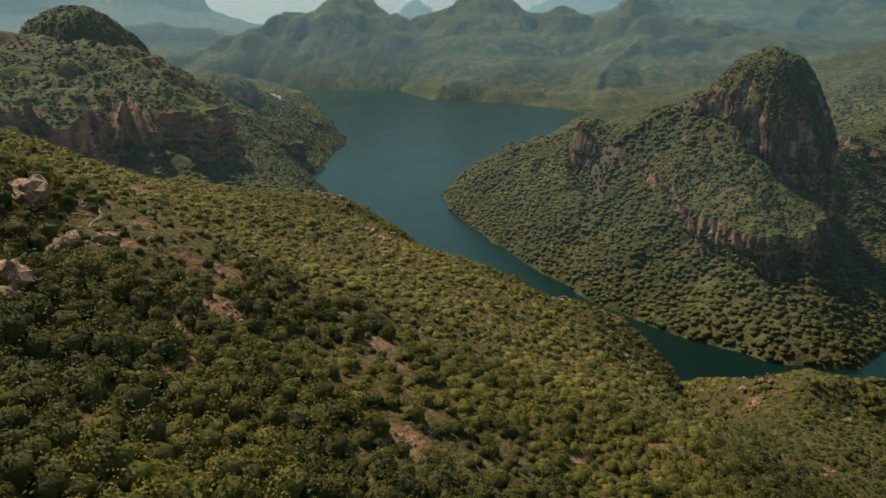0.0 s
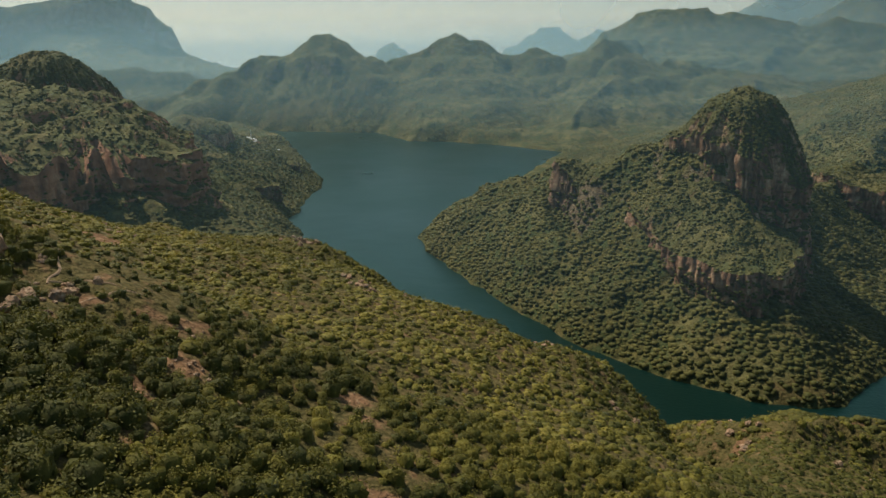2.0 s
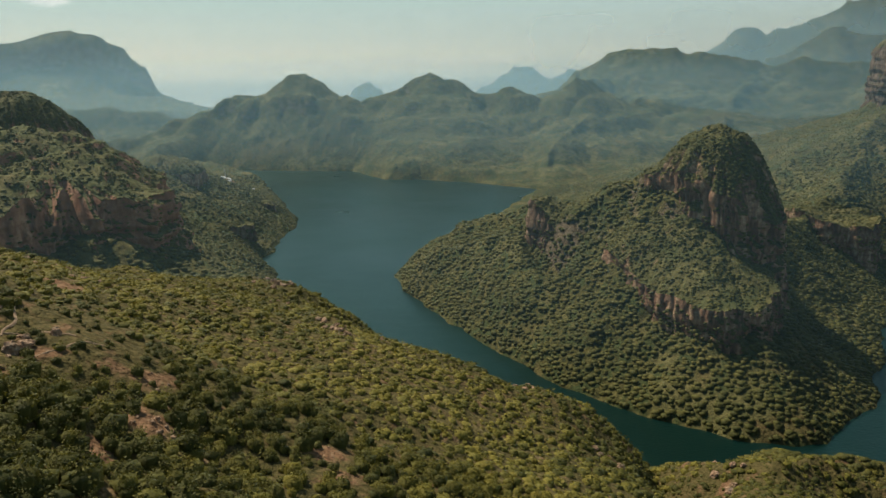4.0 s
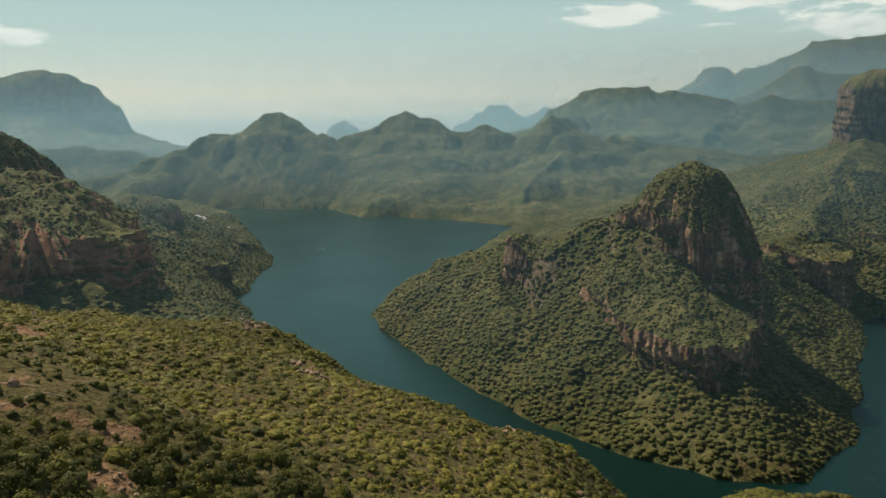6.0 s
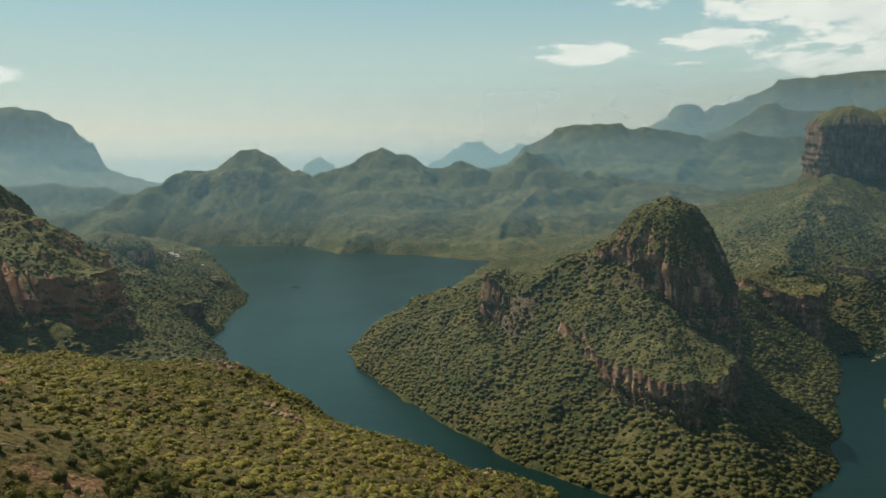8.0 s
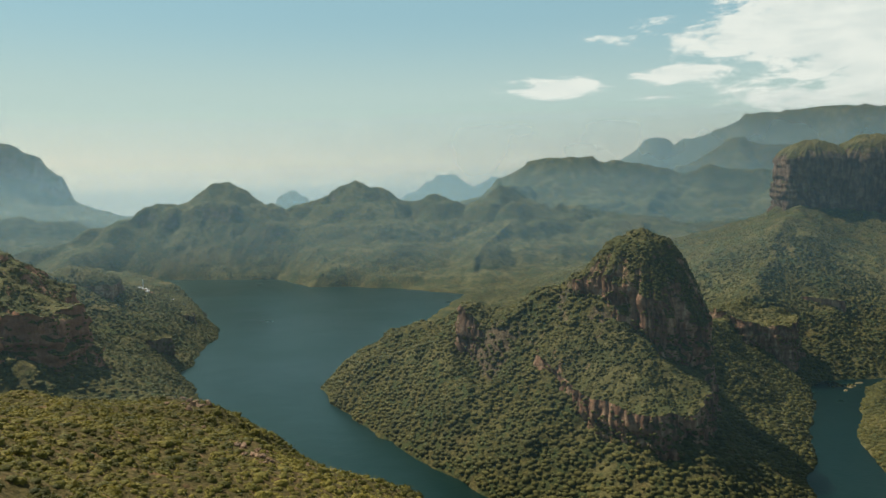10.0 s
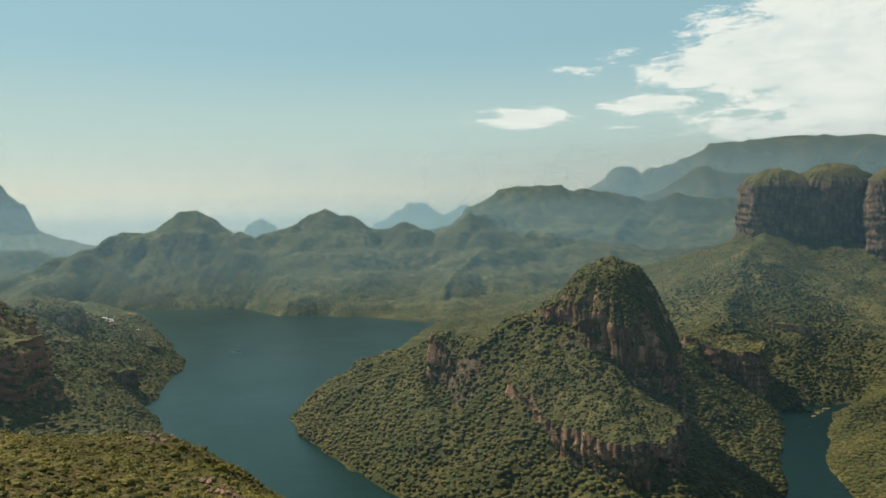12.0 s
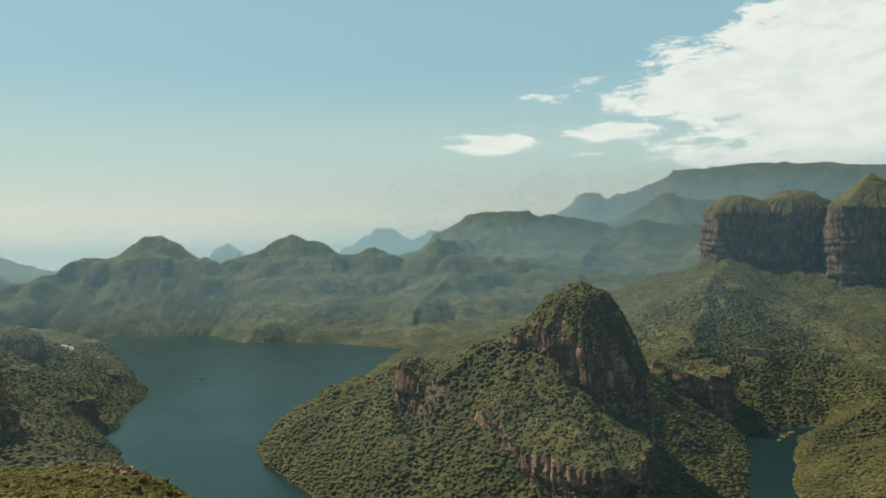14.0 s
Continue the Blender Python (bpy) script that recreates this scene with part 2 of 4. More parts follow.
def ruffle(x, y, size, seed=0):
    """Smooth noise from -1 to 1 with lumps of that many metres."""
    u, v = x / size, y / size
    ix, iy = np.floor(u), np.floor(v)
    fx, fy = u - ix, v - iy
    fx, fy = fx * fx * (3 - 2 * fx), fy * fy * (3 - 2 * fy)
    a, b = lattice(ix, iy, seed), lattice(ix + 1, iy, seed)
    c, d = lattice(ix, iy + 1, seed), lattice(ix + 1, iy + 1, seed)
    return a * (1 - fx) * (1 - fy) + b * fx * (1 - fy) + c * (1 - fx) * fy + d * fx * fy


def fractal(x, y, size, octaves=4, seed=0, gain=0.5):
    total, amp = np.zeros_like(x, float), 1.0
    for k in range(octaves):
        total = total + amp * ruffle(x, y, size / 2 ** k, seed + 17 * k)
        amp *= gain
    return total


def step(x, a, b):
    t = np.clip((x - a) / (b - a), 0, 1)
    return t * t * (3 - 2 * t)


def smooth_min(a, b, k):
    h = np.clip(0.5 + 0.5 * (b - a) / k, 0, 1)
    return b * (1 - h) + a * h - k * h * (1 - h)


def smooth_max(a, b, k):
    return -smooth_min(-a, -b, k)


# the lake's edge, once round: peninsula, inlet, near bank, left headland, far shore
LAKE = [(20, 1000), (0, 965), (7, 904), (38, 811), (68, 743), (105, 662), (141, 584), (187, 532), (239, 492), (301, 480), (367, 536), (428, 622), (511, 741), (575, 842), (612, 864),
        (705, 868), (740, 890), (658, 833), (590, 777), (521, 693), (475, 600), (420, 500), (352, 440), (308, 440), (262, 450), (212, 454), (166, 428), (138, 450), (112, 505), (78, 552), (42, 592),
        (-5, 648), (-48, 716), (-88, 806), (-118, 895), (-150, 990), (-180, 1085), (-166, 1230), (-165, 1373), (-205, 1508), (-250, 1690), (-310, 1882), (-430, 2010), (-600, 2080),
        (-501, 2165), (-223, 2100), (-103, 2075), (-13, 1896), (70, 1891), (200, 1815), (330, 1690)]


def lake_distance(x, y):
    """Metres to the lake's edge: positive on land."""
    shape, x, y = x.shape, x.ravel(), y.ravel()
    x, y = x + 7 * ruffle(x, y, 45, 5) + 3 * ruffle(x, y, 16, 6), y + 7 * ruffle(x, y, 45, 7) + 3 * ruffle(x, y, 16, 8)
    best, inside = np.full(x.shape, 1e9), np.zeros(x.shape, bool)
    for (ax, ay), (bx, by) in zip(LAKE, LAKE[1:] + LAKE[:1]):
        dx, dy = bx - ax, by - ay
        t = np.clip(((x - ax) * dx + (y - ay) * dy) / (dx * dx + dy * dy), 0, 1)
        best = np.minimum(best, np.hypot(x - ax - t * dx, y - ay - t * dy))
        if dy:
            inside ^= ((ay > y) != (by > y)) & (x < dx * (y - ay) / dy + ax)
    return np.where(inside, -best, best).reshape(shape)


def ridge(x, y, crest, slope, shoulder=0.0, reach=60.0, flat=0.0):
    """A mountain ridge: it falls from its crest line by slope, and by a steeper shoulder near the top."""
    best = np.full(np.shape(x), -1e9)
    for (ax, ay, az), (bx, by, bz) in zip(crest, crest[1:]):
        dx, dy = bx - ax, by - ay
        t = np.clip(((x - ax) * dx + (y - ay) * dy) / (dx * dx + dy * dy), 0, 1)
        d = np.maximum(np.hypot(x - ax - t * dx, y - ay - t * dy) - flat, 0)
        best = np.maximum(best, az + t * (bz - az) - slope * d - shoulder * (1 - np.exp(-d / reach)))
    return best


# crest lines: x, y, height
PENINSULA = [(20, 965, 18), (85, 950, 58), (175, 937, 94), (207, 868, 107), (213, 813, 126), (220, 760, 146), (230, 722, 162), (262, 700, 168), (345, 735, 112), (420, 800, 94), (530, 905, 84), (650, 1060, 118), (730, 1160, 172), (930, 1390, 205)]
TABLE_APRON = [(960, 1400, 205), (860, 1220, 152), (790, 1050, 95), (750, 940, 46)]
TABLE_FOOT = [(905, 1420, 200), (1000, 1350, 190), (1100, 1265, 175), (1250, 1130, 180), (1500, 900, 170)]
RIGHT_BANK = [(500, 525, 122), (620, 430, 165), (900, 250, 200)]
NEAR_MOUND = [(178, 341, 90), (206, 342, 68), (240, 322, 60), (300, 290, 72), (500, 150, 130)]
HEADLAND = [(-420, 1150, 130), (-345, 1227, 124), (-300, 1300, 92), (-330, 1480, 74), (-380, 1600, 70), (-460, 1800, 60)]
HEADLAND_SPUR = [(-330, 1420, 74), (-215, 1357, 40)]
WEST_APRON = [(-345, 545, 172), (-300, 552, 156), (-274, 555, 140), (-255, 565, 126), (-240, 572, 114)]
WEST_FAN = [(-236, 634, 138), (-228, 606, 122), (-222, 578, 108)]
LEFT_HILL = [(-245, 640, 160), (-340, 660, 190), (-520, 600, 220)]
BACK_HILL = [(-395, 900, 186), (-500, 940, 205), (-700, 900, 230)]
FAR_HILLS = [(-900, 2260, 60), (-709, 2280, 93), (-594, 2329, 130), (-497, 2352, 174), (-447, 2362, 200), (-389, 2366, 192), (-344, 2370, 209), (-290, 2374, 256), (-247, 2376, 260), (-197, 2378, 226), (-143, 2380, 182), (-70, 2384, 178), (-12, 2386, 207),
             (55, 2386, 225), (98, 2386, 244), (123, 2386, 252), (152, 2386, 242), (168, 2386, 229), (196, 2384, 234), (223, 2382, 223), (253, 2380, 201), (304, 2376, 186), (336, 2372, 210), (363, 2370, 219), (391, 2366, 212), (416, 2362, 188), (464, 2355, 170), (515, 2348, 192), (558, 2338, 234), (700, 2500, 230)]
FAR_SPURS = [[(-463, 2328, 190), (-430, 2230, 95), (-400, 2150, 30)], [(-265, 2360, 235), (-330, 2250, 115), (-340, 2160, 40)], [(-250, 2360, 235), (-165, 2230, 105), (-130, 2130, 30)],
             [(205, 2365, 225), (245, 2200, 115), (200, 1950, 40)], [(298, 2355, 180), (290, 2250, 115)],
             [(-255, 2360, 225), (-200, 2240, 110)], [(129, 2370, 225), (90, 2150, 105), (40, 1960, 30)], [(375, 2343, 190), (330, 2150, 80)], [(43, 2373, 200), (-60, 2200, 90)],
             [(560, 2150, 130), (441, 1974, 93), (400, 1900, 50)]]
TABLELAND = [(547, 2770, 165), (674, 2741, 258), (780, 2714, 318), (830, 2698, 333), (905, 2673, 339), (960, 2653, 336), (985, 2645, 316), (1020, 2630, 313), (1050, 2618, 320), (1079, 2607, 314), (1198, 2554, 290), (1264, 2522, 270), (1341, 2481, 292), (1489, 2395, 271), (1900, 2100, 300)]
TABLE_SPURS = [[(900, 2650, 290), (720, 2350, 150), (640, 2150, 70)], [(1200, 2540, 260), (950, 2200, 130), (830, 1950, 60)], [(1500, 2380, 250), (1250, 1950, 120)]]
LEFT_TABLE = [(-2400, 3060, 330), (-1484, 3060, 365), (-1305, 3060, 405), (-1190, 3060, 418), (-1078, 3060, 402), (-1010, 3060, 360), (-996, 3060, 332), (-930, 3060, 290), (-927, 3060, 222)]
LEFT_TABLE_FOOT = [(-1300, 3000, 225), (-906, 3060, 216), (-848, 3060, 177), (-680, 3060, 142), (-560, 3080, 95)]
FAR_DOME = [(-130, 3618, 205), (-89, 3622, 214), (-60, 3622, 205)]
FAR_PAIR = [(640, 4280, 255), (700, 4261, 292), (765, 4250, 290), (870, 4238, 215), (991, 4208, 270), (1051, 4193, 235), (1400, 4000, 300)]
FAR_RANGE = [(1500, 3950, 290), (1598, 3920, 340), (1778, 3841, 462), (1858, 3803, 420), (1937, 3763, 466), (2077, 3686, 500), (2200, 3614, 560), (2494, 3415, 588), (2696, 3256, 582), (3100, 2950, 540)]
FAR_STEP = [(1500, 3000, 300), (1671, 2882, 416), (1765, 2824, 372), (1900, 2750, 380)]


def beds(z, period, depth):
    """Flat-lying strata: the slope alternates between ledges and scarps."""
    return z + depth * np.sin(2 * np.pi * z / period) * period / (2 * np.pi)


def land(x, y):
    """The height of the ground over the lake."""
    wx = x + 14 * fractal(x, y, 90, 3, 31)
    wy = y + 14 * fractal(x, y, 90, 3, 41)
    # the near hillside: it falls to the right and away from the eye
    near = 112.3 - 0.4285 * (x - 80) - 0.095 * (y - 270) - 0.0016 * np.clip(-x, 0, 400) * np.clip(y - 200, 0, 500)
    near = near + 0.096 * np.clip(-40 - x, 0, 300) + 5.3 * np.exp(-(((x - 40) / 60) ** 2 + ((y - 340) / 80) ** 2))
    t = np.clip(((x - 108) * 60 + (y - 275) * 155) / (60 ** 2 + 155 ** 2), 0, 1)
    near = near - (16 + 66 * t) * np.exp(-(np.hypot(x - 108 - 60 * t, y - 275 - 155 * t) / 23) ** 2)
    near = near - 6 * step(-x, 85, 135) * step(y, 250, 330)
    near = near * (1 - step(y, 620, 1000)) + 45 * step(y, 620, 1000)
    near = smooth_min(near, 232 + 0.05 * np.abs(x), 25)
    near = near - 9 * np.exp(-(((x + 92) / 9) ** 2 + ((y - 156) / 10) ** 2))
    z = np.where(y < 1150, near, -60)
    for crest, slope, shoulder, reach in ((NEAR_MOUND, 0.85, 2, 25), (RIGHT_BANK, 0.5, 10, 40), (LEFT_HILL, 0.55, 10, 60), (WEST_FAN, 0.5, 0, 20), (WEST_APRON, 0.6, 0, 20), (BACK_HILL, 0.55, 20, 60), (HEADLAND, 0.40, 14, 30), (HEADLAND_SPUR, 0.42, 4, 30),
                                          (PENINSULA, 0.50, 4, 20), (TABLE_FOOT, 0.34, 20, 80), (TABLE_APRON, 0.30, 6, 60)):
        z = smooth_max(z, ridge(wx, wy, crest, slope, shoulder, reach), 8)
    fx = x + 45 * fractal(x, y, 260, 4, 51)
    fy = y + 45 * fractal(x, y, 260, 4, 61)
    hx, hy = x + 0.10 * (fx - x), y + 0.8 * (fy - y)
    far = smooth_min(ridge(x, y + 0.5 * (fy - y), FAR_HILLS, 0.36, 46, 90), 268 + 0 * x, 6)
    for spur in FAR_SPURS:
        far = smooth_max(far, ridge(0.5 * (fx + x), 0.5 * (fy + y), spur, 0.52, 14, 30), 10)
    for spur in TABLE_SPURS:
        far = smooth_max(far, ridge(fx, fy, spur, 0.30, 35, 60), 14)
    far = smooth_max(far, ridge(x, y + 0.3 * (fy - y), TABLELAND, 0.36, 60, 60, 20), 10)
    far = smooth_max(far, ridge(x, y + 0.15 * (fy - y), LEFT_TABLE, 0.40, 150, 32, 20), 8)
    far = smooth_max(far, ridge(hx, hy, LEFT_TABLE_FOOT, 0.36, 20, 60), 8)
    far = smooth_max(far, ridge(hx, hy, FAR_DOME, 0.55, 40, 60), 5)
    far = smooth_max(far, ridge(hx, hy, FAR_PAIR, 0.45, 40, 60, 25), 5)
    far = smooth_max(far, ridge(x, y + 0.3 * (fy - y), FAR_RANGE, 0.42, 90, 90, 60), 5)
    far = smooth_max(far, ridge(hx, hy, FAR_STEP, 0.45, 90, 50, 40), 5)
    far = far + 3 * fractal(x, y, 70, 4, 71) + 13 * fractal(x, y, 240, 3, 73) * step(y - 0.25 * x, 2750, 3000) * step(x, 1200, 1500)
    far = far + (beds(far, 54, 0.7) - far) * step(225 - far, 0, 40)
    far = far + (beds(far, 105, 0.4) - far) * step(-x, 750, 850)
    z = smooth_max(z, far, 10)
    z = smooth_max(z, np.full_like(z, 6.0), 8)
    d = lake_distance(x, y)
    steep = 0.70 + 0.07 * step(-y - 0.55 * x, -800, -560) + 0.25 * step(y - 0.2 * x, 520, 700) * step(x, -10, 25) * (1 - step(x, 310, 370)) - 0.2 * step(x, 320, 380) * step(-y, -900, -700) + 0.3 * step(y, 1250, 1500)
    bank = np.where(d > 0, 1.2 * (1 - np.exp(-d / 1.5)) + steep * d + 0.004 * np.clip(d - 100, 0, 400) ** 2 * step(y, 1200, 1500) + 0.008 * np.clip(d - 72, 0, 120) ** 2 * step(y - 0.2 * x, 540, 640) * step(x, 0, 30), 0.9 * d)
    k = np.clip(d * 0.2, 0.5, 4)
    z = np.where(d > 0, smooth_min(bank, z, k), np.maximum(bank, -14))
    # gullies and hummocks, growing with the distance from the shore
    rough = step(d, 3, 60)
    rough = rough * (1 - 0.45 * step(-y, -420, -330))
    gully = np.abs(fractal(wx, wy, 70, 4, 81))
    z = z + rough * (4.0 * fractal(x, y, 34, 4, 91) - 7.0 * (0.35 - np.clip(gully, 0, 0.35)) + 1.2 * ruffle(x, y, 7, 95))
    z = z + step(y, 1700, 2200) * step(d, 10, 200) * (5 * fractal(x, y, 110, 4, 101) + 2 - 46 * (0.25 - np.clip(np.abs(fractal(fx, fy, 210, 3, 111)), 0, 0.25)) * step(250 - z, 0, 90))
    # the hollow below the fin of rock
    t = np.clip(((x - 146) * 11 - (y - 862) * 127) / (11 ** 2 + 127 ** 2), 0, 1)
    z = z - 24 * np.exp(-(np.hypot(x - 146 - 11 * t, y - 862 + 127 * t) / 15) ** 2)
    z = np.where(d < -2, np.minimum(z, -1.0), z)
    return z, d


def spread(*stretches):
    """Grid lines: stretches of (from, to, spacing at the start, spacing at the end)."""
    out = []
    for a, b, s0, s1 in stretches:
        c = a
        while c < b - 1e-6:
            out.append(c)
            c += s0 + (s1 - s0) * (c - a) / (b - a)
    return np.array(out + [stretches[-1][1]])


GX = spread((-4600, -1300, 160, 30), (-1300, -420, 26, 5), (-420, 760, 4.6, 5.5), (760, 1700, 5.5, 26), (1700, 4600, 24, 150))
GY = spread((-1500, 40, 150, 6), (40, 560, 3.6, 4.6), (560, 1150, 4.6, 7), (1150, 1900, 7, 12), (1900, 2420, 7.5, 7.5), (2420, 2600, 10, 14), (2600, 4700, 14, 55))


def mesh_from(name, verts, faces, mat, smooth=True, tone=None):
    """A mesh from arrays: faces all have the same number of corners."""
    me = bpy.data.meshes.new(name)
    count, corners = faces.shape
    me.vertices.add(len(verts))
    me.vertices.foreach_set("co", np.ascontiguousarray(verts, np.float32).ravel())
    me.loops.add(count * corners)
    me.loops.foreach_set("vertex_index", np.ascontiguousarray(faces, np.int32).ravel())
    me.polygons.add(count)
    me.polygons.foreach_set("loop_start", np.arange(0, count * corners, corners, dtype=np.int32))
    me.polygons.foreach_set("use_smooth", np.full(count, smooth))
    me.update(calc_edges=True)
    if tone is not None:
        me.attributes.new("tone", "FLOAT", "POINT").data.foreach_set("value", np.ascontiguousarray(tone, np.float32))
    me.materials.append(mat)
    return me


def grid_faces(rows, cols, closed=False):
    r, c = np.meshgrid(np.arange(rows - 1), np.arange(cols if closed else cols - 1), indexing="ij")
    nxt = (c + 1) % cols
    return np.stack([r * cols + c, r * cols + nxt, (r + 1) * cols + nxt, (r + 1) * cols + c], -1).reshape(-1, 4)


# open spots on the near hillside: x, y, radius
OPEN = [(-55, 185, 7), (-51, 167, 8), (-54, 151, 6), (-49, 129, 5), (-19, 186, 5), (-11, 175, 5), (-8, 137, 9), (72, 185, 5), (94, 193, 5), (136, 234, 7), (-80, 176, 6), (-90, 196, 5),
        (60, 185, 4), (30, 160, 4), (150, 330, 5), (165, 342, 4), (-36, 480, 12), (-60, 470, 8), (-100, 250, 9), (-338, 1695, 34), (-300, 1660, 20)]


def bare(x, y):
    """Where the hillside is open earth and stone: 1 bare, 0 grown."""
    x, y = np.asarray(x, float), np.asarray(y, float)
    out = 0.75 * step(fractal(x, y, 26, 4, 201), 0.62, 1.0) * step(-y, -700, -300)
    ux, uy = x + 3 * fractal(x, y, 9, 2, 205), y + 3 * fractal(x, y, 9, 2, 207)
    for ox, oy, r in OPEN:
        out = np.maximum(out, 1 - step(np.hypot(ux - ox, uy - oy), 0.45 * r, 1.05 * r))
    return out


def make_land():
    xx, yy = np.meshgrid(GX, GY)
    zz, dd = land(xx, yy)
    open_earth = np.where((yy < 1800) & (xx > -0.45 * yy - 60), np.maximum(bare(xx, yy), 0.42 - 0.36 * step(yy, 300, 520)), 0.3 * bare(xx / 6, yy / 6))
    me = mesh_from("ground", np.stack([xx, yy, zz], -1).reshape(-1, 3), grid_faces(len(GY), len(GX)), GROUND, True, open_earth.ravel())
    tagged(new("ground", me), "bush-covered canyon hillsides with red earth and rock ledges", "ground", kind="structure")
    wx, wy = np.meshgrid(np.linspace(-900, 1000, 6), np.linspace(350, 2300, 6))
    water = mesh_from("water", np.stack([wx, wy, np.zeros_like(wx)], -1).reshape(-1, 3), grid_faces(6, 6), WATER)
    tagged(new("water", water), "calm teal lake winding between green hills", "lake", kind="structure")
    return zz, dd


LAND, SHORE = make_land()


def sample(field, x, y):
    """Reads a field of the land's grid at places."""
    i = np.clip(np.searchsorted(GX, x) - 1, 0, len(GX) - 2)
    j = np.clip(np.searchsorted(GY, y) - 1, 0, len(GY) - 2)
    u, v = (x - GX[i]) / (GX[i + 1] - GX[i]), (y - GY[j]) / (GY[j + 1] - GY[j])
    return field[j, i] * (1 - u) * (1 - v) + field[j, i + 1] * u * (1 - v) + field[j + 1, i] * (1 - u) * v + field[j + 1, i + 1] * u * v


def make_haze():
    """Added see-through sheets, tinted to stand in for the haze of the air over the valley, one behind another; each
    fades out downwards and upwards.
    """
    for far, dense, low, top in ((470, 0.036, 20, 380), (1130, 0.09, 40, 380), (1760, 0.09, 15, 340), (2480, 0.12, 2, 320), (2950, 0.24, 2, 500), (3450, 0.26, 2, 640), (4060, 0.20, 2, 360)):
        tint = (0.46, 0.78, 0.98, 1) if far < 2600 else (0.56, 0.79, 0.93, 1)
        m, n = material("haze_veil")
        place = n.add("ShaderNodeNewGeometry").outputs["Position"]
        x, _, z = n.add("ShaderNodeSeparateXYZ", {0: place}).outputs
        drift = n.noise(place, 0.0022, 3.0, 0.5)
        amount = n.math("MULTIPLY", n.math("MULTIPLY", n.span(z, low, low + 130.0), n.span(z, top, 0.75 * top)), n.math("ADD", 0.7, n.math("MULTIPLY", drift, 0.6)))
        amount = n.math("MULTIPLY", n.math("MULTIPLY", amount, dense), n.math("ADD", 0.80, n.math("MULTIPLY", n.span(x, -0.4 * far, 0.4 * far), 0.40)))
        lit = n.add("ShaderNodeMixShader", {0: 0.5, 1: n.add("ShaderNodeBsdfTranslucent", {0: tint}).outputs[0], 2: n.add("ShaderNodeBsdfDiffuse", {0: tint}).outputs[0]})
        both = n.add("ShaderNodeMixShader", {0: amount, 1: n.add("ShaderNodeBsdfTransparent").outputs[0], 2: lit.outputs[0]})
        n.add("ShaderNodeOutputMaterial", {0: both.outputs[0]})
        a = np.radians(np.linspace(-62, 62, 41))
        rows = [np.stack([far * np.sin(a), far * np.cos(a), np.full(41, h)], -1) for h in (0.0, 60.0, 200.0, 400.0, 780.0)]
        tagged(new("haze", mesh_from("haze", np.concatenate(rows), grid_faces(5, 41), m)), "thin see-through sheet tinted to stand in for pale blue haze", "haze", kind="structure")


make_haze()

# ---------------------------------------------------------------- rock bluffs
BLUFFS = []


